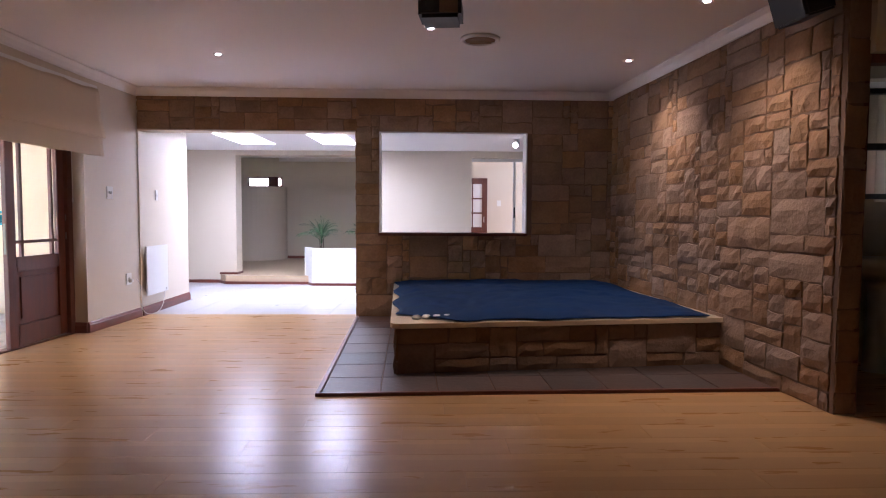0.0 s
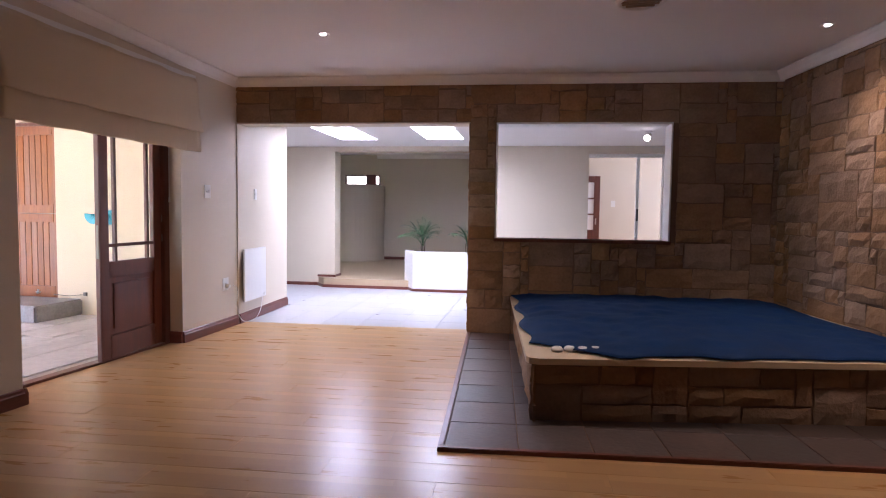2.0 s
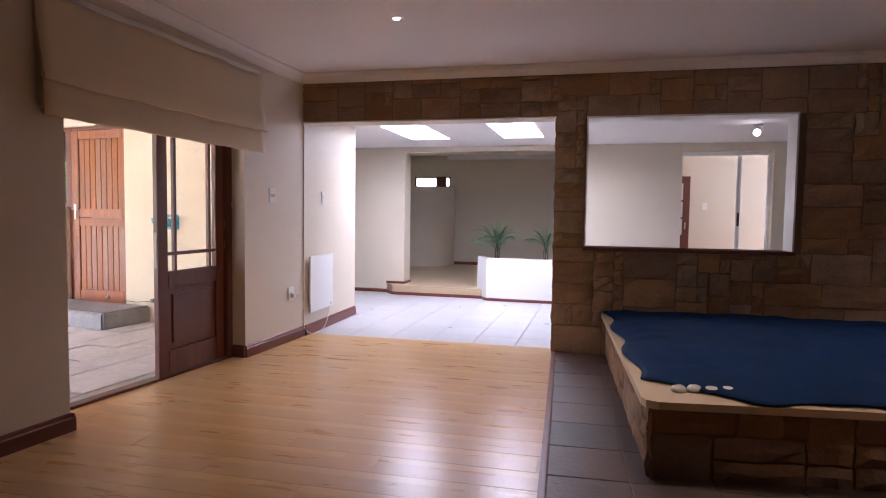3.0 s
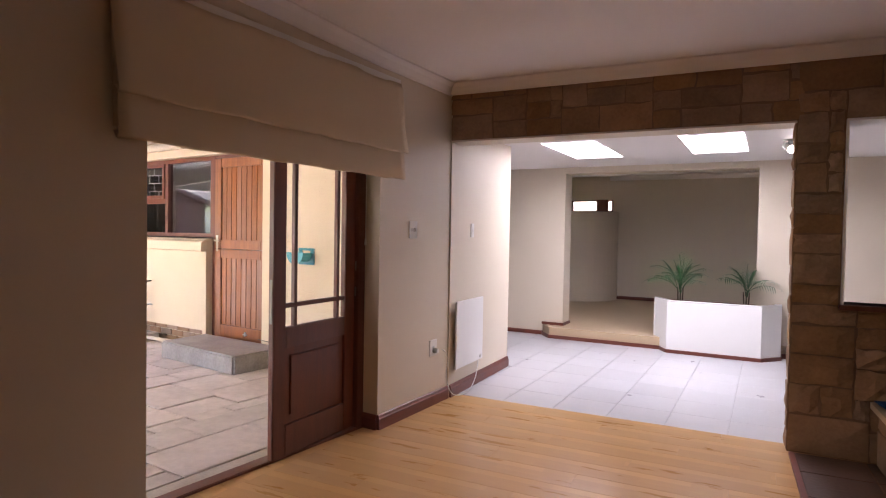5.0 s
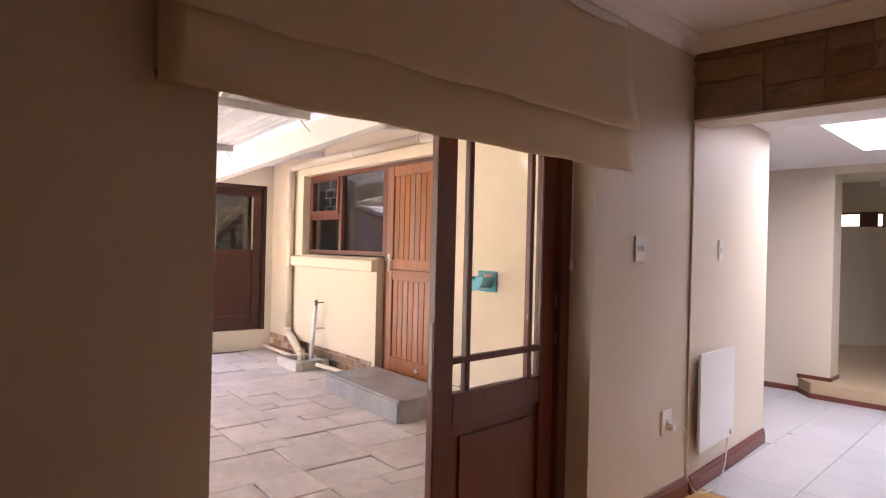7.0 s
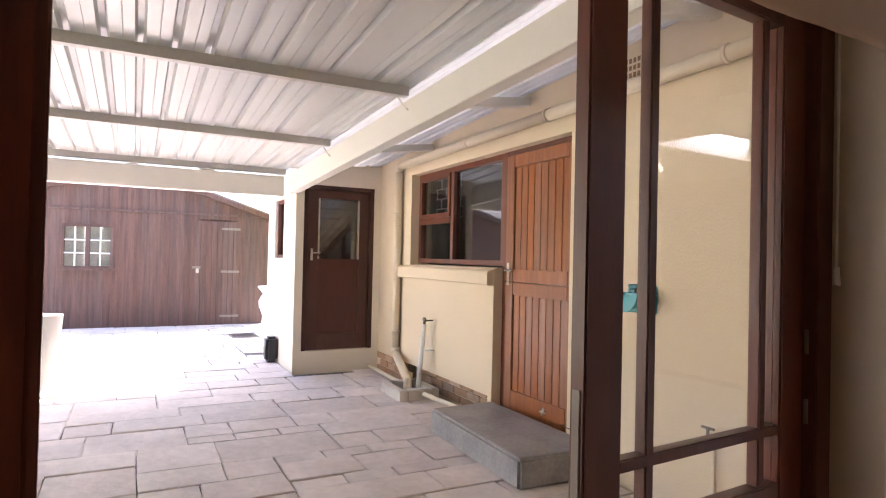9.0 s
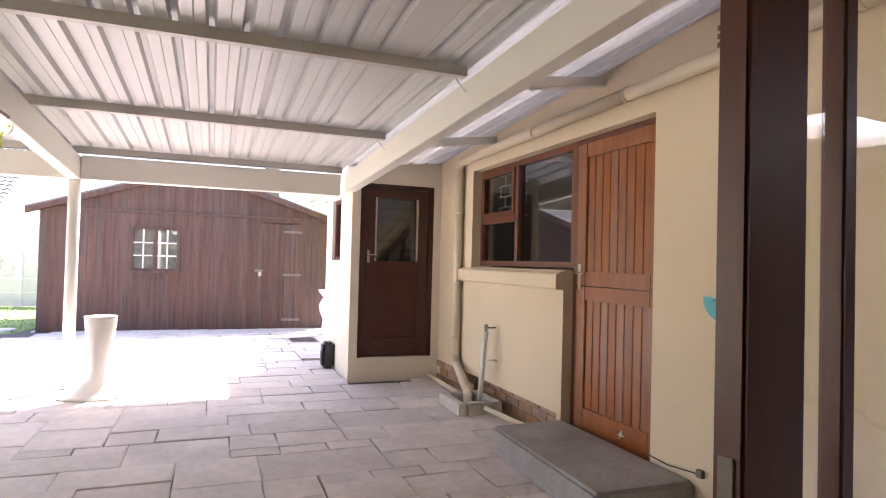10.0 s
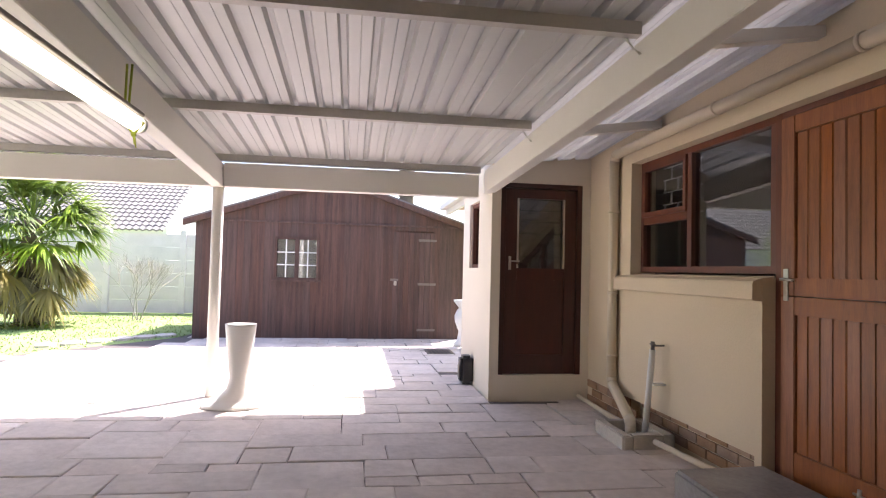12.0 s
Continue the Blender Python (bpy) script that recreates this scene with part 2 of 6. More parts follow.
def lathe(bm, profile, centre=(0, 0, 0), sides=20):
    cx, cy, cz = centre
    rings = [[bm.verts.new((cx + r * math.cos(2 * math.pi * k / sides), cy + r * math.sin(2 * math.pi * k / sides), cz + z)) for k in range(sides)] for r, z in profile]
    for a, b in zip(rings, rings[1:]):
        for k in range(sides):
            j = (k + 1) % sides
            bm.faces.new((a[k], a[j], b[j], b[k])).smooth = True
    bm.faces.new(rings[0][::-1])
    bm.faces.new(rings[-1])


def tube(points, r, sides=10):
    bm = bmesh.new()
    for a, b in zip(points, points[1:]):
        rod(bm, a, b, r, sides=sides)
    for p in points[1:-1]:
        bmesh.ops.create_icosphere(bm, subdivisions=2, radius=r, matrix=Matrix.Translation(p))
    return bm


def link(name, bm, material, parent=None, label="", bevel=0.0):
    if bevel:
        bmesh.ops.bevel(bm, geom=bm.edges[:], offset=bevel, segments=2, affect="EDGES", clamp_overlap=True)
    me = bpy.data.meshes.new(name)
    bm.to_mesh(me)
    bm.free()
    me.materials.append(material)
    ob = new(name, me)
    if parent:
        ob.parent = parent
    if label:
        ob["label"] = label
    return ob


part = link


def boxes(name, dims, material, parent=None, label="", bevel=0.0):
    bm = bmesh.new()
    for d in dims:
        box(bm, *d)
    return link(name, bm, material, parent, label, bevel)


def bar(name, d, material, parent, label="", bevel=0.003):
    return boxes(name, [d], material, parent, label, bevel)


def structure(ob, label, category):
    return tagged(ob, label, category, kind="structure")


def thing(name, m, label, category, group=""):
    ob = new(name)
    ob.empty_display_size = 0.1
    ob.matrix_world = m
    return tagged(ob, label, category, group)


def shared(name, me, m, parent):
    ob = new(name, me)
    ob.parent = parent
    ob.matrix_local = m
    return ob


def ashlar(w, h, cw, ch, seed, sizes, skip=None):
    """Rectangles of mixed size that fill w x h, in cells of cw x ch."""
    rng = random.Random(seed)
    nx, nz = int(round(w / cw)), int(round(h / ch))
    used = [[bool(skip and skip((i + 0.5) * cw, (k + 0.5) * ch)) for i in range(nx)] for k in range(nz)]
    out = []
    for k in range(nz):
        for i in range(nx):
            if used[k][i]:
                continue
            for a, b in rng.sample(sizes, len(sizes)) + [(2, 1), (1, 2), (1, 1)]:
                if i + a <= nx and k + b <= nz and not any(used[k + q][i + p] for p in range(a) for q in range(b)):
                    for p in range(a):
                        for q in range(b):
                            used[k + q][i + p] = True
                    out.append((i * cw, k * ch, (i + a) * cw, (k + b) * ch))
                    break
    return out


def stone_mesh(w, h, rng, proud, rough):
    """A rock-faced stone in the plane y = 0, its face towards -y."""
    g = 0.006
    nx, nz = (4 if w > 0.2 else 3), (3 if h > 0.12 else 2)
    bm = bmesh.new()
    rows = []
    for k in range(nz + 1):
        row = []
        for i in range(nx + 1):
            x, z = g + (w - 2 * g) * i / nx, g + (h - 2 * g) * k / nz
            edge = i in (0, nx) or k in (0, nz)
            if not edge:
                x += rng.uniform(-0.18, 0.18) * w / nx
                z += rng.uniform(-0.18, 0.18) * h / nz
            d = proud * (0.45 if edge else 1.0) + rng.uniform(-rough, rough) * (0.5 if edge else 1)
            if edge:
                x += rng.uniform(-0.007, 0.007)
                z += rng.uniform(-0.007, 0.007)
            row.append(bm.verts.new((x, -max(0.003, d), z)))
        rows.append(row)
    for k in range(nz):
        for i in range(nx):
            bm.faces.new((rows[k][i], rows[k][i + 1], rows[k + 1][i + 1], rows[k + 1][i]))
    ring = rows[0][:] + [r[-1] for r in rows[1:]] + rows[-1][-2::-1] + [r[0] for r in rows[-2:0:-1]]
    back = [bm.verts.new((v.co.x, 0.004, v.co.z)) for v in ring]
    for a in range(len(ring)):
        b = (a + 1) % len(ring)
        bm.faces.new((ring[b], ring[a], back[a], back[b]))
    me = bpy.data.meshes.new("stone")
    bm.to_mesh(me)
    bm.free()
    me.materials.append(STONE)
    return me


def stones(wall, x0, z0, w, h, seed, proud, rough, sizes, skip=None, turn=None, cw=0.085, ch=0.062):
    rng = random.Random(seed)
    for a, b, c, d in ashlar(w, h, cw, ch, seed, sizes, skip):
        m = (turn or Matrix()) @ Matrix.Translation((x0 + a, 0, z0 + b))
        shared("stone", stone_mesh(c - a, d - b, rng, proud * rng.uniform(0.6, 1.3), rough), m, wall)


COURSED = [(5, 3), (4, 3), (5, 4), (4, 2), (3, 2), (6, 3), (3, 3), (2, 3), (2, 2), (4, 4)]

# ---- large structure: the living room ----
H = 2.50            # ceiling
NORTH = 6.84        # the stone wall stands askew to the yard
ROOM = pose(-1.8, 7.9, 0, 0, 0, NORTH)         # along the stone wall, from the west corner
TURNED = pose(0.569, 8.18, 0, 0, 0, NORTH)     # from the pillar on
BAY = 2.86          # width of the bay
RIGHT = pose(3.409, 8.52, 0, 0, 0, -78.9)      # along the other stone wall
RLEN = 3.39
HEAD = 2.05         # underside of the stone beam
HALL = pose(-1.8, 7.9, 0, 0, 0, 5)             # the tiled hall's own axes
PIER = pose(-1.79, 7.92, 0, 0, 0, 97.07)       # along the pier's face
WEST = pose(-1.744, 6.96, 0, 0, 0, 93.4)       # along the west wall beyond the doorway
NEARX, NEARY, FARX, FARY = -1.545, 5.235, -1.744, 6.96


def placed(ob, m):
    ob.matrix_world = m
    return ob


bm = bmesh.new()
prism(bm, [(-2.05, -1.0), (NEARX, -1.0), (NEARX, NEARY), (-2.05, NEARY)], 0, H)
prism(bm, [(-2.05, FARY), (FARX, FARY), (-1.8, 7.9), (-2.05, 7.9)], 0, H)
prism(bm, [(-2.05, NEARY), (NEARX, NEARY), (FARX, FARY), (-2.05, FARY)], 2.05, H)
structure(link("wall_west", bm, PLASTER), "cream painted plaster wall with a double doorway", "wall")
bm = bmesh.new()
prism(bm, [(-2.05, 7.9), (-1.788, 7.9), (-1.955, 9.25), (-2.3, 9.25)], 0, 2.5)
structure(link("wall_pier", bm, PLASTER), "pale painted pier between living room and tiled hall", "wall")
structure(boxes("wall_courtyard", [(-2.058, -1.0, -0.1, -2.05, NEARY, 2.75), (-2.058, FARY, -0.1, -2.05, 7.95, 2.75), (-2.058, NEARY, 2.05, -2.05, FARY, 2.75)], OUTWALL), "beige rough plaster outside face of the house wall", "wall")
structure(boxes("wall_south", [(-2.05, -1.15, 0, 5.4, -1.0, H)], PLASTER), "cream painted plain wall", "wall")
structure(boxes("wall_east", [(5.25, -1.0, 0, 5.4, 5.159, H), (5.0, 5.16, 0, 6.4, 5.31, H), (4.19, 5.16, 2.05, 5.0, 5.31, H), (6.25, 5.31, 0, 6.4, 8.9, H), (5.4, 8.6, 0, 6.25, 8.75, H)], PLASTER), "cream painted wall closing the living room", "wall")
structure(boxes("ceiling", [(-2.05, -1.15, H, 6.4, 7.9, H + 0.12)], CEIL), "off-white painted flat ceiling", "ceiling")
bm = bmesh.new()
prism(bm, [(-2.05, 7.9), (6.4, 7.9), (6.4, 9.05), (-2.05, 8.05)], H, H + 0.12)
structure(link("ceiling_bay", bm, CEIL), "off-white painted ceiling over the stone bay", "ceiling")

# stone wall with the serving window, in the bay's own axes
W0, W1, S0, S1 = 0.257, 1.90, 0.94, 2.055
bay_wall = new("wall_stone_north")
bay_wall.matrix_world = TURNED
structure(bay_wall, "brown sandstone wall with a white serving opening", "wall")
boxes("mortar_bed", [(0, 0, 0, W0, 0.16, H), (W1, 0, 0, BAY, 0.16, H), (W0, 0, 0, W1, 0.16, S0), (W0, 0, S1, W1, 0.16, H)], MORTAR, bay_wall)
boxes("plaster_back", [(0.01, 0.16, 0, W0, 0.2, H), (W1, 0.16, 0, BAY + 0.2, 0.2, H), (W0, 0.16, 0, W1, 0.2, S0), (W0, 0.16, S1, W1, 0.2, H)], PLASTER, bay_wall)
boxes("white_reveal", [(W0, -0.03, S0, W0 + 0.014, 0.2, S1), (W1 - 0.014, -0.03, S0, W1, 0.2, S1), (W0, -0.03, S1 - 0.014, W1, 0.2, S1)], WHITE, bay_wall, "white painted reveal")
boxes("dark_sill", [(W0 - 0.01, -0.045, S0 - 0.03, W1 + 0.01, 0.22, S0)], MERANTI, bay_wall, "dark wooden sill", 0.004)

right_wall = new("wall_stone_east")
right_wall.matrix_world = RIGHT
structure(right_wall, "rock-faced brown sandstone feature wall", "wall")
boxes("mortar_bed", [(0, 0, 0, RLEN, 0.14, H)], MORTAR, right_wall)

BEAM = 2.386
beam = new("stone_beam")
beam.matrix_world = ROOM
structure(beam, "sandstone clad beam above the wide opening", "beam")
boxes("mortar_bed", [(0, 0, HEAD + 0.012, BEAM, 0.16, H)], MORTAR, beam)
boxes("plaster_soffit", [(0, -0.02, HEAD, BEAM, 0.2, HEAD + 0.012), (0, 0.16, HEAD + 0.012, BEAM, 0.2, H)], PLASTER, beam)


# cornices and skirting
def extruded(name, m, length, prof, material):
    bm = bmesh.new()
    a = [bm.verts.new((0, y, z)) for y, z in prof]
    b = [bm.verts.new((length, y, z)) for y, z in prof]
    bm.faces.new(a)
    bm.faces.new(b[::-1])
    for i in range(len(prof)):
        j = (i + 1) % len(prof)
        bm.faces.new((a[i], b[i], b[j], a[j]))
    return placed(link(name, bm, material), m)


def cornice(name, m, length):
    prof = [(0, 0), (0, -0.085), (-0.012, -0.085), (-0.02, -0.068), (-0.045, -0.034), (-0.066, -0.02), (-0.078, -0.012), (-0.078, 0)]
    return structure(extruded(name, m, length, prof, CEIL), "off-white coved cornice", "cornice")


cornice("cornice_north", ROOM @ pose(0, -0.03, H), BEAM + BAY)
cornice("cornice_east", RIGHT @ pose(0, -0.03, H), RLEN)
cornice("cornice_west", pose(NEARX, NEARY, H, 0, 0, 96.6), 1.737)
cornice("cornice_west_far", pose(FARX, FARY, H, 0, 0, 93.4), 0.94)
cornice("cornice_west_near", pose(NEARX, -1.0, H, 0, 0, 90), NEARY + 1.0)


def skirting(name, m, length, h=0.1):
    prof = [(0, 0), (-0.02, 0), (-0.02, h * 0.72), (-0.014, h * 0.8), (-0.012, h * 0.95), (-0.006, h), (0, h)]
    return structure(extruded(name, m, length, prof, SKIRT), "dark red-brown wooden skirting board", "skirting")


skirting("baseboard_west", WEST, 0.94)
skirting("baseboard_pier", PIER, 1.335)
skirting("baseboard_pier_end", pose(-1.955, 9.25, 0, 0, 0, 180), 0.3)
skirting("baseboard_west_near", pose(NEARX, -1.0, 0, 0, 0, 90), NEARY + 1.0)
skirting("baseboard_door_reveal", pose(-1.9, FARY, 0, 0, 0, 0), 0.156)
skirting("baseboard_reveal_near", pose(NEARX + 0.02, NEARY, 0, 0, 0, 180), 0.2)

# ---- the tiled hall behind, with skylights, in its own axes ----
HC, WY = 2.2, 3.38
SKY = [(0.30, 1.27, 0.82, 2.52), (1.535, 1.27, 2.05, 2.52)]
OPX0, OPX1, FRX0, FRX1 = -0.09, 2.14, 3.82, 4.93
(ax0, ay0, ax1, ay1), (bx0, by0, bx1, by1) = SKY
hall_ceiling = structure(placed(boxes("ceiling_hall", [
    (-2.6, 1.25, HC, -0.2, 3.66, HC + 0.1), (-0.2, 0.19, HC, ax0, 3.66, HC + 0.1), (ax0, 0.19, HC, ax1, ay0, HC + 0.1), (ax0, ay1, HC, ax1, 3.66, HC + 0.1),
    (ax1, 0.19, HC, bx0, 3.66, HC + 0.1), (bx0, 0.19, HC, bx1, by0, HC + 0.1), (bx0, by1, HC, bx1, 3.66, HC + 0.1),
    (bx1, 0.19, HC, 7.2, 3.66, HC + 0.1)], CEIL), HALL), "white ceiling with two skylight openings", "ceiling")
for x0, y0, x1, y1 in SKY:
    sl = thing("skylight", HALL @ pose((x0 + x1) / 2, (y0 + y1) / 2, HC), "white rectangular skylight glowing with daylight", "skylight", "skylights")
    w, d = (x1 - x0) / 2, (y1 - y0) / 2
    boxes("shaft", [(-w - 0.03, -d - 0.03, 0.1, -w, d + 0.03, 0.42), (w, -d - 0.03, 0.1, w + 0.03, d + 0.03, 0.42), (-w, -d - 0.03, 0.1, w, -d, 0.42), (-w, d, 0.1, w, d + 0.03, 0.42)], WHITE, sl)
    boxes("pane", [(-w, -d, 0.12, w, d, 0.124)], DOME, sl)
    c = HALL @ Vector(((x0 + x1) / 2, (y0 + y1) / 2, HC + 0.11))
    lamp = area("skylight_light", c, c - Vector((0, 0, 2)), x1 - x0, y1 - y0, 4.8, (0.93, 0.96, 1.0))
    lamp.matrix_world = HALL @ pose((x0 + x1) / 2, (y0 + y1) / 2, HC + 0.11)
structure(placed(boxes("wall_hall_north", [(-2.6, WY, 0, OPX0, WY + 0.28, HC), (OPX1, WY, 0, FRX0, WY + 0.28, HC), (OPX0, WY, 2.125, OPX1, WY + 0.28, HC), (FRX0, WY, 2.09, FRX1, WY + 0.28, HC), (FRX1, WY, 0, 7.2, WY + 0.28, HC)], PLASTER), HALL), "pale painted wall with two wide openings", "wall")
structure(placed(boxes("wall_hall_west", [(-2.75, 1.36, 0, -2.6, 3.66, HC), (-2.6, 1.36, 0, -0.25, 1.46, HC)], PLASTER), HALL), "pale painted side walls of the tiled hall", "wall")
structure(placed(boxes("wall_hall_east", [(7.2, 0.3, 0, 7.35, 3.66, HC)], PLASTER), HALL), "pale painted end wall of the hall", "wall")
skirting("baseboard_hall", HALL @ pose(-2.6, WY, 0), 2.4, 0.05)
skirting("baseboard_hall_east", HALL @ pose(2.41, WY, 0), 1.4, 0.05)

# raised lobby behind
LZ, LY, LH = 0.14, 7.2, 2.44
bm = bmesh.new()
prism(bm, [(-0.36, WY), (-0.2, 3.17), (1.24, 3.17), (1.24, WY), (2.9, WY), (2.9, LY), (-3.0, LY), (-3.0, WY + 0.28), (-0.36, WY + 0.28)], 0.0, LZ)
structure(placed(link("floor_lobby", bm, PALELAM), HALL), "raised pale laminate floor of the lobby with a stepped front", "floor")
bm = bmesh.new()
for a, b in (((-0.37, WY - 0.006), (-0.205, 3.155)), ((-0.205, 3.155), (1.25, 3.155))):
    d = Vector((b[0] - a[0], b[1] - a[1], 0))
    n = Vector((d.y, -d.x, 0)).normalized() * 0.008
    prism(bm, [(a[0], a[1]), (a[0] + n.x, a[1] + n.y), (b[0] + n.x, b[1] + n.y), (b[0], b[1])], 0, 0.045)
structure(placed(link("trim_step", bm, SKIRT), HALL), "dark red-brown trim at the foot of the step", "trim")
HX0, HX1, HZ0, HZ1 = -1.14, -0.34, 1.775, 1.995
structure(placed(boxes("wall_lobby", [(-3.15, WY + 0.28, 0, -3.0, LY + 0.15, LH + 0.1), (-3.0, LY, 0, HX0, LY + 0.15, LH + 0.1), (HX1, LY, 0, 2.9, LY + 0.15, LH + 0.1), (HX0, LY, 0, HX1, LY + 0.15, HZ0), (HX0, LY, HZ1, HX1, LY + 0.15, LH + 0.1), (2.9, WY + 0.28, 0, 3.05, LY + 0.15, LH + 0.1)], PLASTER), HALL), "painted walls of the dim lobby", "wall")
structure(placed(boxes("ceiling_lobby", [(-3.15, WY + 0.28, LH, 3.05, LY + 0.15, LH + 0.12), (OPX0, WY + 0.28, 2.19, OPX1, WY + 0.3, LH)], CEIL), HALL), "off-white lobby ceiling", "ceiling")
cornice("cornice_lobby", HALL @ pose(-0.4, LY, LH), 3.3)
skirting("baseboard_lobby", HALL @ pose(-0.3, LY, LZ), 3.2, 0.06)
bm = bmesh.new()
for k in range(14):
    a0, a1 = math.radians(-100 + 8 * k), math.radians(-92 + 8 * k)
    q = [(-0.93 + r * math.cos(a), 7.02 + r * math.sin(a)) for r, a in ((0.72, a0), (0.72, a1), (0.60, a1), (0.60, a0))]
    prism(bm, q, LZ, 1.755)
bmesh.ops.remove_doubles(bm, verts=bm.verts[:], dist=0.0005)
structure(placed(link("wall_curved", bm, PLASTER), HALL), "curved low plastered wall in the lobby", "wall")
for name, d in (("reveal_trim_left", (-0.37, WY - 0.016, LZ, OPX0 + 0.01, WY, LZ + 0.035)), ("reveal_trim_side", (OPX0, WY - 0.016, LZ, OPX0 + 0.015, WY + 0.28, LZ + 0.035))):
    structure(placed(boxes(name, [d], SKIRT), HALL), "dark red-brown trim on the step", "trim")

win = thing("high_window", HALL @ pose(HX0, LY, HZ0), "small high wooden window with an open casement", "window")
ww, wh = HX1 - HX0, HZ1 - HZ0
boxes("frame", [(0, 0.02, 0, ww, 0.1, 0.025), (0, 0.02, wh - 0.025, ww, 0.1, wh), (0, 0.02, 0.025, 0.03, 0.1, wh - 0.025), (ww - 0.03, 0.02, 0.025, ww, 0.1, wh - 0.025)], MERANTI, win)
boxes("casement", [(0.53, -0.16, 0.0, 0.565, 0.01, wh), (0.565, -0.16, 0.0, 0.75, -0.13, 0.03), (0.565, -0.16, wh - 0.03, 0.75, -0.13, wh), (0.72, -0.16, 0.03, 0.75, -0.13, wh - 0.03), (0.565, -0.15, 0.03, 0.72, -0.145, wh - 0.03)], MERANTI, win, "open dark wooden casement")
boxes("pane", [(0.03, 0.055, 0.025, ww - 0.03, 0.06, wh - 0.025)], GLASS, win)

# room seen through the serving opening
structure(placed(boxes("wall_far_room", [(3.06, 6.0, 0, 7.0, 6.15, 2.45), (7.0, WY + 0.28, 0, 7.15, 6.15, 2.45)], PLASTER), HALL), "pale green-white walls of the room beyond", "wall")
structure(placed(boxes("ceiling_far_room", [(3.06, WY + 0.28, 2.36, 7.15, 6.15, 2.46)], CEIL), HALL), "white ceiling of the room beyond", "ceiling")
structure(placed(boxes("floor_far_room", [(2.91, WY, -0.1, 7.15, 6.15, 0.0)], LAMINATE), HALL), "laminate floor of the room beyond", "floor")
cornice("cornice_far_room", HALL @ pose(3.06, 6.0, 2.36), 3.9)
# Added fill lamp to brighten this room; the wall has no window.
area("far_room_window_light", HALL @ Vector((6.9, 4.9, 1.4)), HALL @ Vector((4.4, 4.9, 1.2)), 1.2, 1.2, 4, (0.95, 0.98, 1.0))
fd = thing("glazed_door", HALL @ pose(3.45, 5.95, 0), "dark wooden glazed door, closed, in the room beyond", "door")
bar("left_stile", (0, 0, 0, 0.11, 0.04, 1.92), MERANTI, fd)
bar("right_stile", (0.71, 0, 0, 0.82, 0.04, 1.92), MERANTI, fd)
for z0, z1 in ((0, 0.9), (1.18, 1.21), (1.48, 1.51), (1.8, 1.92)):
    bar("rail", (0.11, 0, z0, 0.71, 0.04, z1), MERANTI, fd)
for x in (0.3, 0.5):
    bar("glazing_bar", (x, 0.005, 0.9, x + 0.025, 0.035, 1.8), MERANTI, fd)
boxes("pane", [(0.11, 0.018, 0.9, 0.71, 0.022, 1.8)], CEIL, fd, "pale frosted glass")
bar("handle", (0.74, -0.04, 1.0, 0.76, 0, 1.12), CHROME, fd, "metal handle")
plate_far = thing("far_light_switch", HALL @ pose(4.52, 6.0, 1.4), "white light switch in the room beyond", "switch")
bar("plate", (-0.04, -0.01, -0.06, 0.04, 0, 0.06), PVC, plate_far, "", 0.003)
sd2 = thing("sliding_door", HALL @ pose(FRX0, WY + 0.1, 0), "white aluminium sliding door standing part open", "door")
FW = FRX1 - FRX0
bar("head_track", (0, 0, 2.04, FW, 0.06, 2.09), WHITE, sd2)
bar("stile", (0.70, 0.0, 0.0, 0.745, 0.04, 2.04), WHITE, sd2)
bar("jamb", (FW - 0.04, 0.0, 0.0, FW, 0.06, 2.04), WHITE, sd2)
bar("bottom_rail", (0.745, 0.0, 0.0, FW - 0.04, 0.04, 0.06), WHITE, sd2)
boxes("pane", [(0.745, 0.018, 0.06, FW - 0.04, 0.022, 2.04)], GLASS, sd2)
bar("handle", (0.71, -0.03, 1.1, 0.735, 0.0, 1.28), BLACK, sd2, "black pull handle")

# side room behind the stone wall's end
structure(boxes("wall_side_room", [(4.0, 6.54, 0, 4.93, 6.66, H), (4.93, 6.54, 0, 5.73, 6.66, 1.26), (4.93, 6.54, 2.2, 5.73, 6.66, H), (5.73, 6.54, 0, 6.25, 6.66, H)], PLASTER), "cream wall of the side room with a louvred window", "wall")
lw = thing("louvre_window", pose(4.94, 6.56, 1.28), "black-framed window with glass louvres", "window")
for d in ((0, 0, 0, 0.04, 0.06, 0.85), (0.71, 0, 0, 0.75, 0.06, 0.85), (0.04, 0, 0, 0.71, 0.06, 0.04), (0.04, 0, 0.38, 0.71, 0.06, 0.43), (0.04, 0, 0.81, 0.71, 0.06, 0.85)):
    bar("frame_bar", d, BLACK, lw)
for k in range(4):
    boxes("louvre", [(0.04, 0.02, 0.45 + 0.09 * k, 0.71, 0.026, 0.53 + 0.09 * k)], GLASS, lw)
df = thing("door_frame", pose(4.165, 5.215, 0), "dark stained wooden door frame at the end of the stone wall", "door frame")
bar("jamb", (0, 0, 0, 0.035, 0.08, 2.05), MERANTI, df)
bar("jamb", (0.72, 0, 0, 0.78, 0.08, 2.05), MERANTI, df)
bar("head", (0.035, 0, 2.0, 0.72, 0.08, 2.05), MERANTI, df)
bs = thing("wash_basin", pose(4.93, 6.27, 0), "white ceramic pedestal basin", "basin")
bm = bmesh.new()
lathe(bm, [(0.09, 0), (0.08, 0.1), (0.07, 0.6), (0.1, 0.68)])
part("pedestal", bm, PVC, bs)
bm = bmesh.new()
lathe(bm, [(0.12, 0.68), (0.22, 0.76), (0.25, 0.84), (0.22, 0.84), (0.16, 0.76)])
part("bowl", bm, PVC, bs)

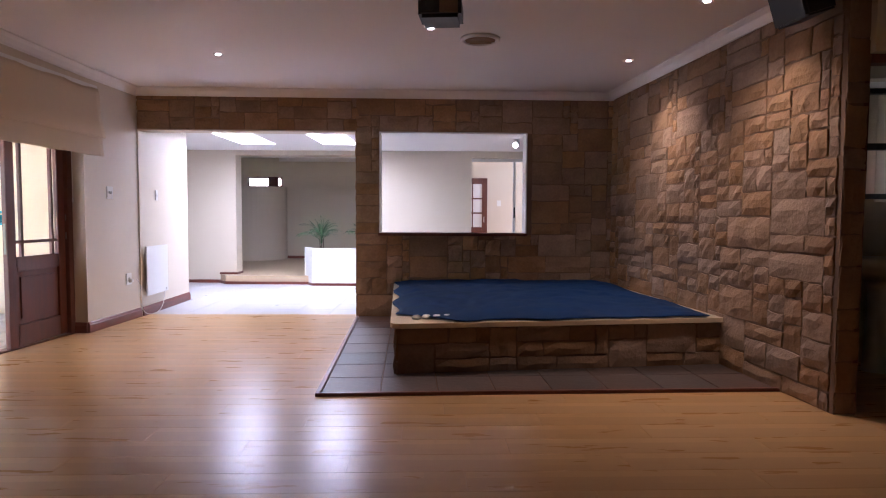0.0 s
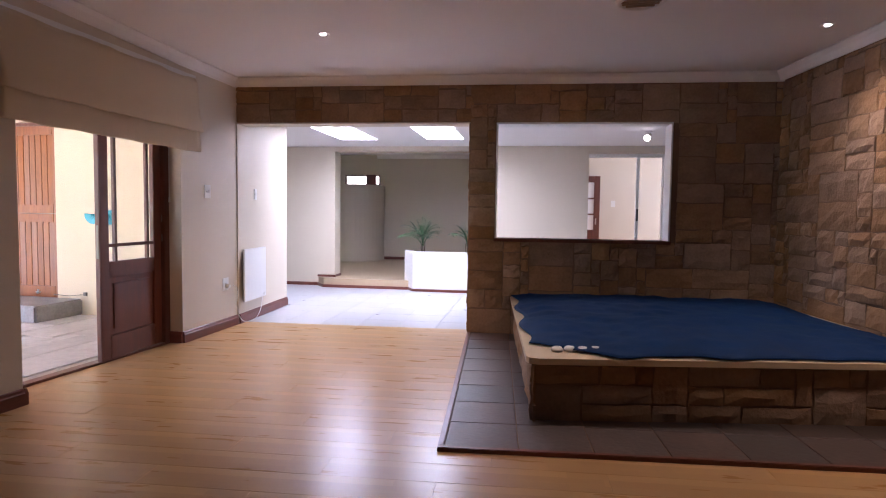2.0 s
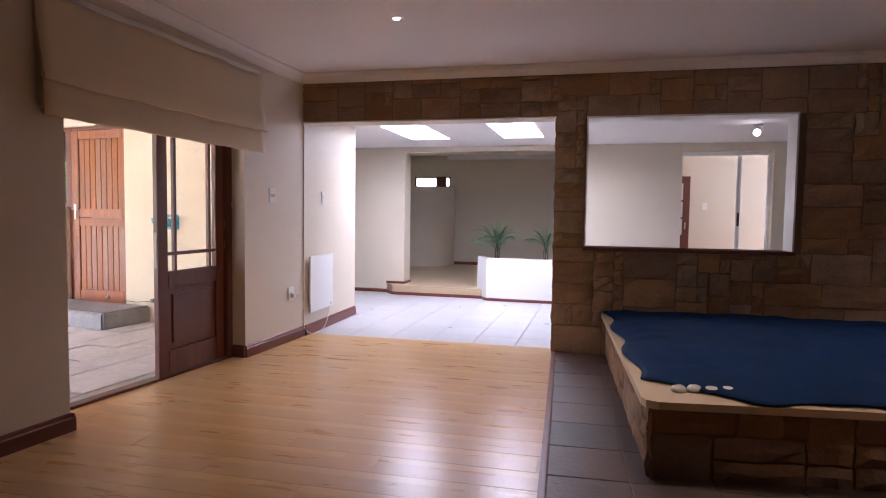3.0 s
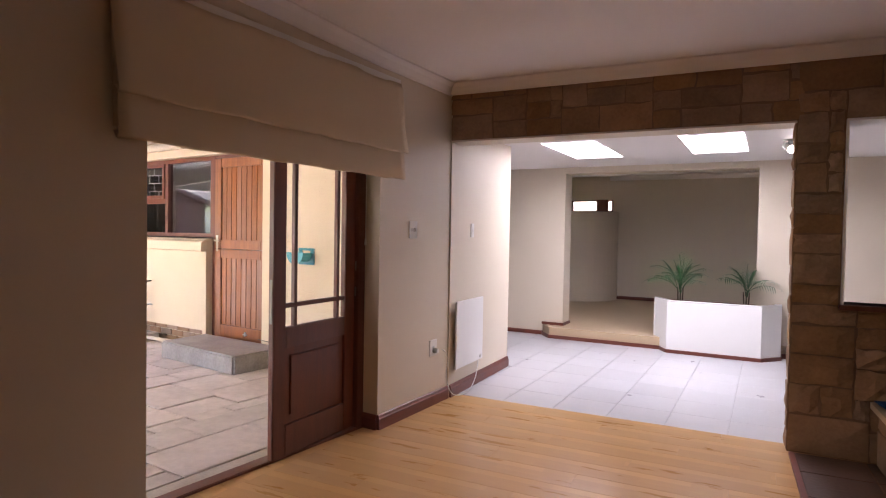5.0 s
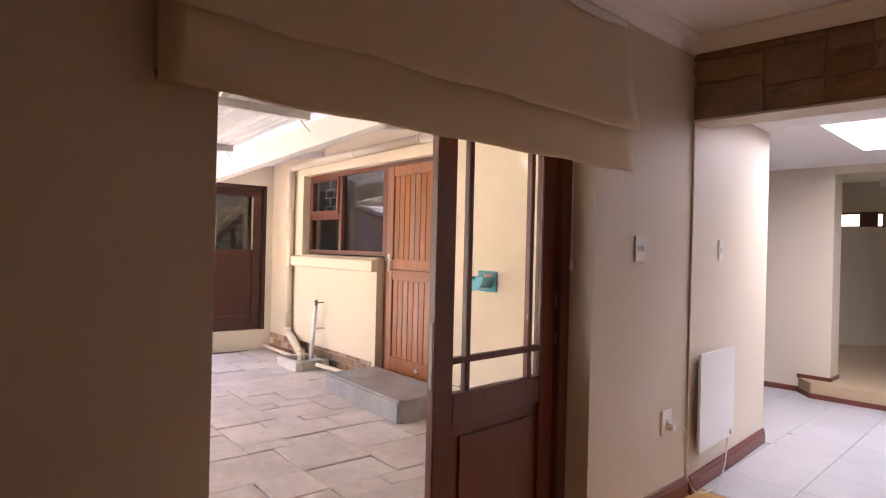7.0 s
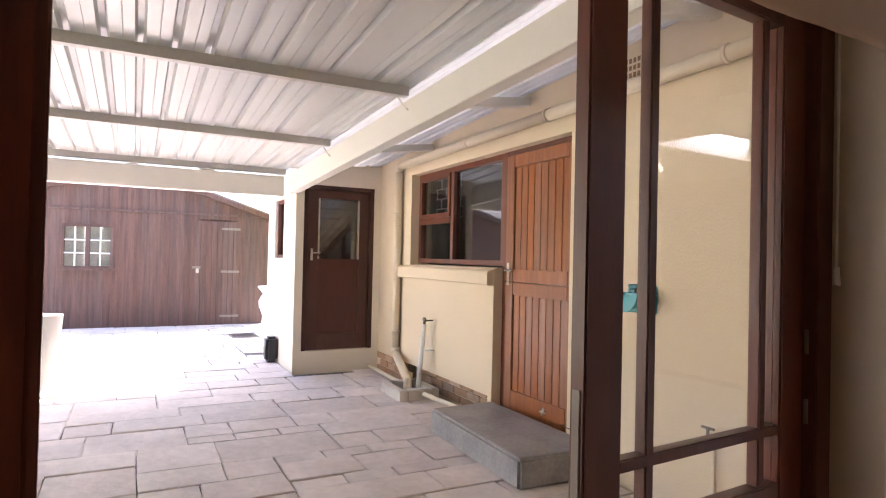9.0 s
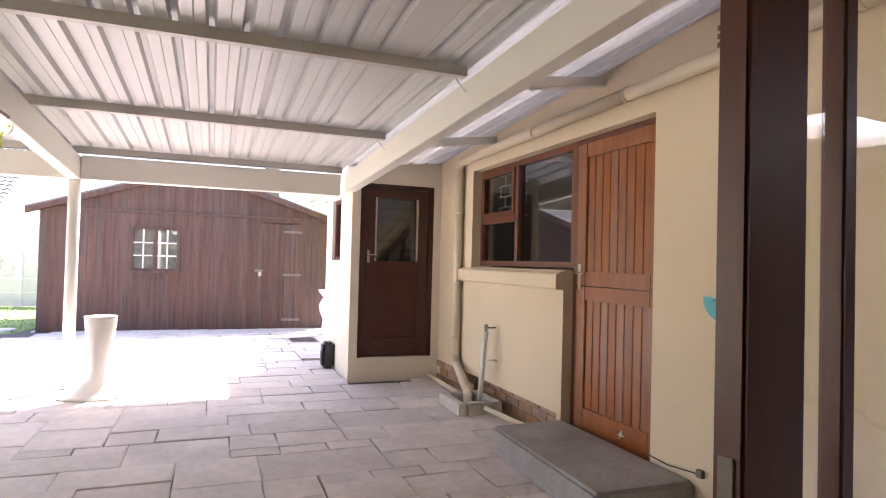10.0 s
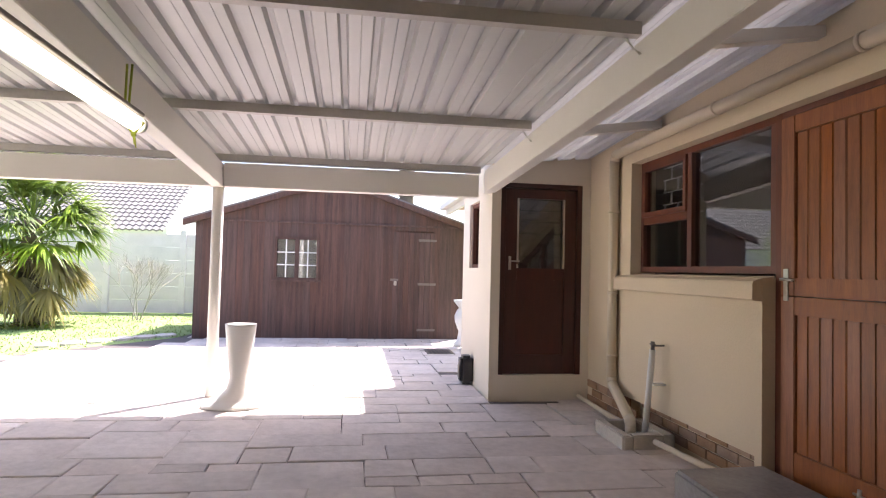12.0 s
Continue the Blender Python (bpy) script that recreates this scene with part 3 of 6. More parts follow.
# ---- courtyard walls ----
KY = 7.95           # plaster face of the kitchen wall
DX0, DX1, DT = -5.035, -4.105, 2.14
WX0, WX1, WZ0, WZ1 = -6.67, -5.035, 1.23, 2.14
XB = -7.54
structure(boxes("wall_kitchen", [
    (DX1, KY, -0.1, -2.05, KY + 0.22, 2.95), (WX0 - 0.0, KY, DT, DX1, KY + 0.22, 2.95), (XB, KY, -0.1, WX0, KY + 0.22, 2.95),
    (WX0, KY, 0.19, WX1 - 0.06, KY + 0.22, WZ0 - 0.02), (WX0, KY + 0.1, -0.1, WX1 - 0.0, KY + 0.22, 0.19), (WX1 - 0.06, KY, -0.1, WX1, KY + 0.22, WZ0 - 0.02)], OUTWALL),
    "beige rough plaster kitchen wall", "wall")
bm = bmesh.new()
prof = [(0.08, WZ0 - 0.012), (-0.02, WZ0 - 0.03), (-0.055, WZ0 - 0.045), (-0.06, WZ0 - 0.06), (-0.06, WZ0 - 0.145), (-0.05, WZ0 - 0.155), (0.02, WZ0 - 0.155)]
ends = [[bm.verts.new((x, KY + y, z)) for y, z in prof] for x in (WX0 - 0.19, WX1 - 0.004)]
bm.faces.new(ends[0][::-1])
bm.faces.new(ends[1])
for k in range(len(prof)):
    q = (k + 1) % len(prof)
    bm.faces.new((ends[0][k], ends[0][q], ends[1][q], ends[1][k]))
bmesh.ops.recalc_face_normals(bm, faces=bm.faces[:])
structure(link("sill_kitchen", bm, OUTWALL), "thick sloping plastered window sill", "sill")
structure(boxes("wall_wing", [(XB - 0.2, 6.96, -0.1, XB, 7.05, 2.42), (XB - 0.2, 7.87, -0.1, XB, 7.95, 2.42), (XB - 0.2, 7.05, -0.1, XB, 7.87, 0.225), (XB - 0.2, 7.05, 2.067, XB, 7.87, 2.42),
    (-9.0, 6.96, -0.1, -8.62, 7.16, 2.42), (-8.12, 6.96, -0.1, XB - 0.2, 7.16, 2.42), (-8.62, 6.96, -0.1, -8.12, 7.16, 1.24), (-8.62, 6.96, 1.95, -8.12, 7.16, 2.42), (-9.0, 7.16, -0.1, -8.85, 9.0, 2.42)], WINGWALL), "pale plastered wall of the house wing", "wall")
structure(boxes("roof_house", [(-9.1, 6.86, 2.42, XB - 0.001, 12.0, 2.5), (XB, KY + 0.0, 2.95, -2.0, 12.0, 3.05)], ROOFTILE), "flat roof over the house wing", "roof")
structure(boxes("ceiling_kitchen", [(XB, KY + 0.22, 2.5, -2.2, 8.98, 2.6), (XB, 8.98, 2.5, -4.25, 10.5, 2.6)], CEIL), "kitchen ceiling", "ceiling")
structure(boxes("wall_kitchen_inside", [(XB, 10.4, 0, -4.25, 10.5, 2.5), (XB - 0.1, 8.17, 0, XB, 10.5, 2.5)], SHADEDIN), "kitchen walls with the room's dimness put into their colour", "wall")
structure(boxes("floor_kitchen", [(XB, KY + 0.12, -0.1, -2.2, 8.98, 0.1), (XB, 8.98, -0.1, -4.25, 10.5, 0.1)], GROUT), "kitchen floor", "floor")
gutter = structure(boxes("fascia_wing", [(-12.2, 7.22, 2.16, -9.01, 7.28, 2.32), (-12.2, 7.12, 2.24, -9.01, 7.22, 2.33)], STEELW, bevel=0.006), "white fascia and gutter of the house wing", "gutter")
structure(boxes("eave_wing", [(-12.2, 7.28, 2.26, -9.01, 9.0, 2.32)], PINE), "timber eave under the wing roof", "roof")

# grounds: one sheet with the lawn, and the paved yard on it
bm = bmesh.new()
prism(bm, [(-600, -600), (600, -600), (600, 600), (-600, 600)], -0.3, -0.11)
ground = tagged(link("ground", bm, GRASS), "green lawn reaching far beyond the yard", "ground", kind="structure")
YARD = [(-2.05, -6.0), (-2.05, 7.95), (-7.5, 7.95), (-7.5, 6.97), (-9.05, 6.97), (-9.05, 8.6), (-13.2, 8.6), (-13.2, 2.9), (-12.4, 2.75), (-11.2, 1.9), (-10.2, 1.2), (-9.0, 0.3), (-8.4, -1.0), (-8.2, -6.0)]
bm = bmesh.new()
prism(bm, YARD[::-1], -0.11, -0.022)
yard = structure(link("pavement", bm, JOINT), "weathered sandstone crazy paving in rectangular slabs", "paving")
bm = bmesh.new()
prism(bm, [(-40, -12), (-8.2, -12), (-8.2, -6.0), (-8.4, -1.0), (-9.0, 0.3), (-10.2, 1.2), (-11.2, 1.9), (-12.4, 2.75), (-13.2, 2.9), (-13.2, 9), (-40, 9)], -0.105, -0.02)
lawn = structure(link("lawn", bm, GRASS), "mown green lawn beside the paving", "lawn")

# floor of the living room and hall under boards and tiles
bm = bmesh.new()
plan = [(-1.7, -1.05), (5.3, -1.05), (5.3, 5.2), (6.3, 5.2), (6.3, 8.97), (-1.86, 8.03), (-1.86, 5.2), (-1.7, 5.2)]
prism(bm, [tuple((ROOM.inverted() @ Vector((x, y, 0))).xy) for x, y in plan], -0.1, -0.009)
floor = structure(placed(link("floor", bm, MORTAR), ROOM), "beech laminate floor boards", "floor")
hall_floor = structure(placed(boxes("floor_hall", [(-2.6, 1.4, -0.1, -0.12, WY, -0.007), (-0.12, 0.15, -0.1, 7.2, WY, -0.007)], GROUT), HALL), "pale grey ceramic floor tiles", "floor")
structure(boxes("pavement_sill", [(-2.07, NEARY, -0.1, -1.95, FARY, -0.004)], CONCP), "pale cement strip outside the door sill", "paving")
structure(boxes("threshold", [(-1.95, NEARY, -0.1, -1.86, FARY, 0.012)], MERANTI, bevel=0.004), "worn dark wooden door sill", "threshold")
structure(boxes("floor_doorway", [(-1.86, NEARY, -0.1, -1.5, FARY, -0.004)], LAMINATE), "laminate strip in the doorway", "floor")
SLATES = pose(1.003, 5.21, 0, 0, 0, 8.2)
plinth = new("floor_slate_surround")
plinth.matrix_world = SLATES
structure(plinth, "dark slate tiles round the spa, with a wooden edge", "floor")
boxes("screed", [(0.03, 0.03, -0.008, 3.0, 2.97, 0.006)], MORTAR, plinth)
boxes("edge_strip", [(0, 0, -0.008, 3.0, 0.03, 0.022), (0, 0.03, -0.008, 0.03, 2.93, 0.022)], SKIRT, plinth, "thin wooden edge strip", 0.003)

# ---- things of the living room ----
# spa: four corners in plan, its back against the stone walls
TH = 0.375
TUB = [Vector(p) for p in ((1.405, 5.738, 0), (3.83, 6.29, 0), (3.40, 8.49, 0), (1.01, 8.20, 0))]
TW, TD = (TUB[1] - TUB[0]).length, (TUB[3] - TUB[0]).length
FRONT = math.degrees(math.atan2(TUB[1].y - TUB[0].y, TUB[1].x - TUB[0].x))
SIDE = math.degrees(math.atan2(TUB[0].y - TUB[3].y, TUB[0].x - TUB[3].x))


def over_tub(x, y, z):
    """A point given along the front and the depth, laid over the tub's four corners."""
    u, v = x / TW, y / TD
    p = (TUB[0] * (1 - u) + TUB[1] * u) * (1 - v) + (TUB[3] * (1 - u) + TUB[2] * u) * v - TUB[0]
    return Vector((p.x, p.y, z))


def to_tub(bm):
    for v in bm.verts:
        v.co = over_tub(*v.co)
    return bm


spa = thing("spa_tub", Matrix.Translation(TUB[0]), "stone clad spa tub with a cream rim", "spa tub")
bm = bmesh.new()
box(bm, 0.03, 0.03, 0.0, TW, TD, TH - 0.035)
part("core", to_tub(bm), MORTAR, spa)
bm = bmesh.new()
outer = [(-0.02, 0.05), (-0.005, 0.005), (0.05, -0.02), (TW, -0.02), (TW, TD), (-0.02, TD)]
inner = [(0.24, 0.36), (0.26, 0.32), (0.30, 0.3), (TW - 0.2, 0.3), (TW - 0.2, TD - 0.2), (0.24, TD - 0.2)]
for k in range(6):
    n = (k + 1) % 6
    prism(bm, [outer[k], outer[n], inner[n], inner[k]], TH - 0.035, TH)
bmesh.ops.remove_doubles(bm, verts=bm.verts[:], dist=0.0005)
part("rim", to_tub(bm), TUBRIM, spa, "cream fibreglass rim")
rng = random.Random(5)
for a, b, c, d in ashlar(TW, TH - 0.04, 0.1, 0.11, 9, [(3, 1), (2, 1), (4, 1), (3, 2), (2, 2), (5, 1), (4, 2)]):
    shared("stone", stone_mesh(c - a, d - b, rng, 0.02, 0.008), pose(0, 0, 0, 0, 0, FRONT) @ pose(a, 0.03, b), spa)
for a, b, c, d in ashlar(TD, TH - 0.04, 0.1, 0.11, 11, [(3, 1), (2, 1), (4, 1), (3, 2), (2, 2)]):
    shared("stone", stone_mesh(c - a, d - b, rng, 0.02, 0.008), Matrix.Translation(TUB[3] - TUB[0]) @ pose(0, 0, 0, 0, 0, SIDE) @ pose(a, 0.03, b), spa)
for k in range(4):
    bm = bmesh.new()
    lathe(bm, [(0.032, 0), (0.036, 0.006), (0.034, 0.018), (0.024, 0.028), (0.008, 0.031)], (0.17 + 0.075 * k, 0.17 + 0.012 * (k % 2), TH), 16)
    part("control_knob", to_tub(bm), PVC, spa, "round cream control knob")

cover = bmesh.new()
N, M = 64, 52
rows = []
for j in range(M + 1):
    row = []
    for i in range(N + 1):
        u, v = i / N, j / M
        x = 0.015 + (TW - 0.085) * u
        y = 0.05 + (TD - 0.1) * v
        lim0 = -0.03 + 0.32 * max(0, 1 - u / 0.2) ** 1.2 + 0.03 * math.sin(u * 23) * (u < 0.6) + 0.015 * math.sin(u * 51)
        y = 0.04 + lim0 + (TD - 0.10 - lim0 + 0.02 * math.sin(u * 31)) * v
        x += 0.03 * math.sin(v * 17) * (1 - u) - 0.02 * math.sin(v * 11 + 1) * u
        p = Vector((x * 1.6, y * 1.6, 0))
        z = TH + 0.012 + 0.055 * math.sin(math.pi * v) * math.sin(math.pi * u) ** 0.5 + 0.09 * max(0, v - 0.55)
        z += 0.03 * abs(noise.noise(p)) + 0.02 * abs(noise.noise(p * 3.1)) + 0.008 * noise.noise(p * 8)
        e = min(u, 1 - u, v, 1 - v)
        z = TH + 0.006 + (z - TH - 0.006) * min(1, 0.25 + e * 9)
        row.append(cover.verts.new(over_tub(x, y, z)))
    rows.append(row)
for j in range(M):
    for i in range(N):
        cover.faces.new((rows[j][i], rows[j][i + 1], rows[j + 1][i + 1], rows[j + 1][i])).smooth = True
cov = link("spa_cover", cover, COVER)
cov.matrix_world = Matrix.Translation(TUB[0])
tagged(cov, "wrinkled dark blue fabric cover lying over the spa", "spa cover")
sol = cov.modifiers.new("cloth", "SOLIDIFY")
sol.thickness, sol.offset = 0.006, 1

# double door: one closed leaf and the frame
fr = thing("door_1", pose(-1.885, 6.955, 0, 0, 0, -85), "dark stained double door frame with one closed glazed leaf", "door")
fr["kind"] = "structure"
bar("jamb", (0.0, -0.09, 0.0, 0.07, 0.02, 2.05), MERANTI, fr)
bar("jamb", (1.655, -0.17, 0.0, 1.715, -0.05, 2.05), MERANTI, fr)
bar("stop", (1.642, -0.09, 0.0, 1.655, -0.05, 1.99), MERANTI, fr)
bar("head", (0.07, -0.09, 1.99, 1.66, 0.02, 2.05), MERANTI, fr)
leaf = new("door_leaf")
leaf.parent = fr
leaf["label"] = "closed leaf with three panes over a solid panel"
LX0, LX1 = 0.075, 0.822
for d, nm in (((LX0, -0.05, 0.02, LX0 + 0.10, -0.01, 1.98), "stile"), ((LX1 - 0.10, -0.05, 0.02, LX1, -0.01, 1.98), "stile"), ((LX0 + 0.10, -0.05, 0.02, LX1 - 0.10, -0.01, 0.2), "bottom_rail"),
              ((LX0 + 0.10, -0.05, 0.65, LX1 - 0.10, -0.01, 0.77), "lock_rail"), ((LX0 + 0.10, -0.05, 1.86, LX1 - 0.10, -0.01, 1.98), "top_rail")):
    bar(nm, d, MERANTI, leaf, "", 0.004)
for x in (LX0 + 0.155, LX1 - 0.20):
    bar("glazing_bar", (x, -0.045, 0.77, x + 0.025, -0.015, 1.86), MERANTI, leaf)
bar("glazing_bar", (LX0 + 0.10, -0.046, 0.882, LX1 - 0.10, -0.014, 0.907), MERANTI, leaf)
bm = bmesh.new()
box(bm, LX0 + 0.10, -0.035, 0.2, LX1 - 0.10, -0.025, 0.65)
box(bm, LX0 + 0.15, -0.045, 0.25, LX1 - 0.15, -0.015, 0.60)
part("panel", bm, MERANTI, leaf, "", 0.003)
pane = boxes("pane", [(LX0 + 0.10, -0.032, 0.77, LX1 - 0.10, -0.028, 1.86)], GLASS, leaf)
pane.visible_shadow = False
bar("lock_plate", (LX1 - 0.002, -0.04, 0.80, LX1 + 0.003, -0.02, 1.05), RUST, leaf, "worn brass lock plate", 0.001)
for z in (0.93, 1.10):
    bm = bmesh.new()
    rod(bm, (LX0 + 0.004, 0.0, z - 0.03), (LX0 + 0.004, 0.0, z + 0.03), 0.005)
    part("hinge", bm, RUST, leaf)

# roman blind
bl = thing("roman_blind", pose(-1.575, 5.07, 1.685, 0, 0, 93.0), "cream fabric roman blind drawn up in folds over the doorway", "blind")
BW = 1.96


def fold(prof, name, inset=0.0):
    bm = bmesh.new()
    n = 30
    cols = []
    for i in range(n + 1):
        x = inset + (BW - 2 * inset) * i / n
        sag = 0.003 * math.sin(i * 0.9) + 0.001 * math.sin(i * 2.3)
        cols.append([bm.verts.new((x, y - (0.004 * math.sin(i * 0.7 + z * 9)), z + sag * (1 if k else 1))) for k, (y, z) in enumerate(prof)])
    for a, b in zip(cols, cols[1:]):
        for k in range(len(prof) - 1):
            bm.faces.new((a[k], b[k], b[k + 1], a[k + 1])).smooth = True
    ob = part(name, bm, BLIND, bl)
    s = ob.modifiers.new("cloth", "SOLIDIFY")
    s.thickness = 0.004
    return ob


fold([(-0.035, 0.62), (-0.05, 0.58), (-0.06, 0.48), (-0.072, 0.36), (-0.09, 0.27), (-0.108, 0.17), (-0.104, 0.162), (-0.08, 0.19)], "upper_fold")
fold([(-0.05, 0.40), (-0.065, 0.30), (-0.075, 0.2), (-0.082, 0.08), (-0.088, 0.0), (-0.082, -0.008), (-0.06, 0.02)], "lower_fold", 0.012)
fold([(-0.04, 0.50), (-0.045, 0.3), (-0.05, 0.1), (-0.055, 0.035)], "back_fold", 0.012)
bar("head_rail", (0.0, -0.04, 0.61, BW, -0.002, 0.65), WHITE, bl)
bm = bmesh.new()
rod(bm, (1.871, 0.167, 0.33), (1.871, 0.167, -0.4), 0.003)
rod(bm, (1.871, 0.167, -0.4), (1.871, 0.167, -0.445), 0.006, 0.009)
part("pull_cord", bm, PVC, bl, "thin white pull cord")


def plate(name, m, w, h, label, rockers, category):
    ob = thing(name, m, label, category)
    bar("plate", (-w / 2, -0.009, -h / 2, w / 2, 0, h / 2), PVC, ob, "", 0.003)
    for k in range(rockers):
        x = (k - (rockers - 1) / 2) * 0.016
        bar("rocker", (x - 0.005, -0.014, -0.014, x + 0.005, -0.009, 0.014), WHITE, ob, "", 0.001)
    return ob


plate("light_switch", WEST @ pose(0.40, 0, 1.348), 0.105, 0.125, "white four-lever light switch on the cream wall", 4, "switch")
plate("light_switch", PIER @ pose(0.40, 0, 1.354), 0.065, 0.12, "white narrow light switch on the pier", 1, "switch")
sk = plate("wall_socket", WEST @ pose(0.71, 0, 0.443), 0.105, 0.125, "white socket outlet with a heater plug", 2, "socket")
bm = bmesh.new()
rod(bm, (0.0, -0.012, -0.02), (0.0, -0.05, -0.02), 0.022, 0.017)
part("plug", bm, PVC, sk, "white plug")

ht = thing("panel_heater", PIER @ pose(0.03, 0, 0.22), "flat white wall panel heater with trailing flex", "heater")
bar("panel", (0, -0.045, 0.0, 0.555, -0.03, 0.553), WHITE, ht, "", 0.004)
for x in (0.08, 0.47):
    for z in (0.08, 0.5):
        bm = bmesh.new()
        rod(bm, (x, -0.03, z), (x, 0, z), 0.01)
        part("spacer", bm, PVC, ht)
bm = bmesh.new()
rod(bm, (0.50, -0.045, 0.03), (0.50, -0.054, 0.03), 0.016, 0.013)
part("knob", bm, PVC, ht, "small white control knob")
flex = [Vector((-0.27, -0.05, 0.215)), Vector((-0.21, -0.055, 0.18)), Vector((-0.17, -0.05, 0.10)), Vector((-0.18, -0.045, 0.0)), Vector((-0.14, -0.05, -0.11)), Vector((-0.07, -0.06, -0.18)), Vector((0.06, -0.08, -0.205)), Vector((0.2, -0.085, -0.19)), Vector((0.34, -0.07, -0.13)), Vector((0.43, -0.05, -0.05)), Vector((0.47, -0.04, 0.0))]
smooth = []
for a, b, c, d in zip([flex[0]] + flex, flex, flex[1:], flex[2:] + [flex[-1]]):
    for k in range(4):
        t = k / 4
        smooth.append(0.5 * ((2 * b) + (c - a) * t + (2 * a - 5 * b + 4 * c - d) * t * t + (3 * b - a - 3 * c + d) * t ** 3))
smooth.append(flex[-1])
part("flex", tube(smooth, 0.004, 6), PVC, ht, "white electric flex")

# ceiling things
def downlight(x, y, tilt=0, z=H):
    ob = thing("downlight", pose(x, y, z), "small round recessed downlight, lit", "downlight", "ceiling downlights")
    bm = bmesh.new()
    lathe(bm, [(0.045, 0.0), (0.045, -0.004), (0.04, -0.007), (0.03, -0.003), (0.03, 0.0)], sides=24)
    part("ring", bm, CHROME, ob, "chrome ring")
    bm = bmesh.new()
    lathe(bm, [(0.021, -0.002), (0.019, -0.006), (0.009, -0.009)], sides=20)
    part("bulb", bm, BULB, ob, "glowing bulb")
    lamp = new("downlight_lamp", bpy.data.lights.new("downlight_lamp", "SPOT"))
    lamp.data.energy, lamp.data.spot_size, lamp.data.spot_blend, lamp.data.color, lamp.data.shadow_soft_size = 5.0, radians(110), 1.0, (1, 0.78, 0.55), 0.12
    lamp.matrix_world = pose(x, y, z - 0.03, 0, -tilt, 0)


for x, y, tilt in ((-0.256, 6.62, 0), (3.262, 7.07, 10), (3.435, 5.62, 10), (1.63, 6.04, 0)):
    downlight(x, y, tilt)

pj = thing("projector", pose(1.77, 5.33, H), "black projector hanging from a ceiling bracket", "projector")
bm = bmesh.new()
rod(bm, (0, 0.02, -0.06), (0, 0.02, 0), 0.02)
box(bm, -0.05, -0.03, -0.006, 0.05, 0.07, 0)
part("bracket", bm, BLACK, pj)
bar("case", (-0.13, -0.11, -0.185, 0.13, 0.14, -0.06), BLACK, pj, "", 0.022)
bm = bmesh.new()
rod(bm, (-0.06, -0.135, -0.125), (-0.06, -0.10, -0.125), 0.034, 0.036, 20)
part("lens", bm, GLASS, pj)
bar("vent_grille", (0.0, -0.115, -0.165, 0.11, -0.108, -0.085), MORTAR, pj)
vt = thing("ceiling_vent", pose(1.982, 6.334, H), "round cream ceiling vent with a slatted centre", "vent")
bm = bmesh.new()
lathe(bm, [(0.155, 0), (0.155, -0.012), (0.14, -0.022), (0.12, -0.02), (0.12, -0.004)], sides=32)
part("ring", bm, PVC, vt)
boxes("backing", [(-0.085, -0.085, -0.006, 0.085, 0.085, -0.003)], MORTAR, vt)
for k in range(5):
    y = -0.08 + 0.04 * k
    w = math.sqrt(0.118 ** 2 - y * y)
    bar("slat", (-w, y - 0.012, -0.016, w, y + 0.006, -0.008), PINE, vt, "", 0.002)
sp = thing("loudspeaker", RIGHT @ pose(3.27, -0.16, 2.27, 18, 0, 0), "black wall speaker angled down under the ceiling", "speaker")
bar("cabinet", (-0.14, -0.10, 0.0, 0.14, 0.08, 0.2), BLACK, sp, "", 0.012)
bar("grille", (-0.13, -0.108, 0.01, 0.13, -0.1, 0.19), BLACK, sp)
bar("bracket", (-0.02, 0.08, 0.08, 0.02, 0.14, 0.12), BLACK, sp)

# hall: planter, palms, spotlights
PLT = [(1.06, 3.33), (1.25, 3.0), (2.21, 3.0), (2.40, 3.22), (2.40, WY), (1.06, WY)]
pl = thing("planter_box", HALL, "white plastered planter box with angled corners", "planter")
for a, b in zip(PLT[:4], PLT[1:5]):
    bm = bmesh.new()
    d = Vector((b[0] - a[0], b[1] - a[1], 0)).normalized()
    n = Vector((-d.y, d.x, 0)) * 0.07
    prism(bm, [a, b, (b[0] + n.x, b[1] + n.y), (a[0] + n.x, a[1] + n.y)], 0.0, 0.60)
    part("wall_panel", bm, WHITE, pl)
bm = bmesh.new()
prism(bm, [(1.06, 3.31), (1.13, 3.31), (1.13, WY), (1.06, WY)], 0.0, 0.60)
part("wall_panel", bm, WHITE, pl)
bm = bmesh.new()
prism(bm, [(1.13, 3.34), (1.29, 3.07), (2.17, 3.07), (2.33, 3.24), (2.33, WY), (1.13, WY)], 0.0, 0.54)
part("soil", bm, EARTH, pl)
for a, b in zip(PLT[:4], PLT[1:5]):
    bm = bmesh.new()
    d = Vector((b[0] - a[0], b[1] - a[1], 0)).normalized()
    n = Vector((d.y, -d.x, 0)) * 0.012
    prism(bm, [a, (a[0] + n.x, a[1] + n.y), (b[0] + n.x, b[1] + n.y), b], 0.0, 0.04)
    part("skirting", bm, SKIRT, pl, "dark red-brown foot strip")


def leafstrip(bm, base, way, length, droop, width, n=5, up=0.0):
    way = Vector(way).normalized()
    side = way.cross(Vector((0, 0, 1)))
    side = side.normalized() if side.length > 1e-4 else Vector((1, 0, 0))
    prev = None
    p = Vector(base)
    d = way.copy()
    for k in range(n + 1):
        t = k / n
        w = width * (0.35 + 1.3 * t if t < 0.4 else 0.87 * (1 - t) / 0.6 + 0.02)
        cur = (bm.verts.new(p - side * w / 2), bm.verts.new(p + side * w / 2))
        if prev:
            bm.faces.new((prev[0], prev[1], cur[1], cur[0])).smooth = True
        prev = cur
        d = (d + Vector((0, 0, -droop / n))).normalized()
        p = p + d * length / n


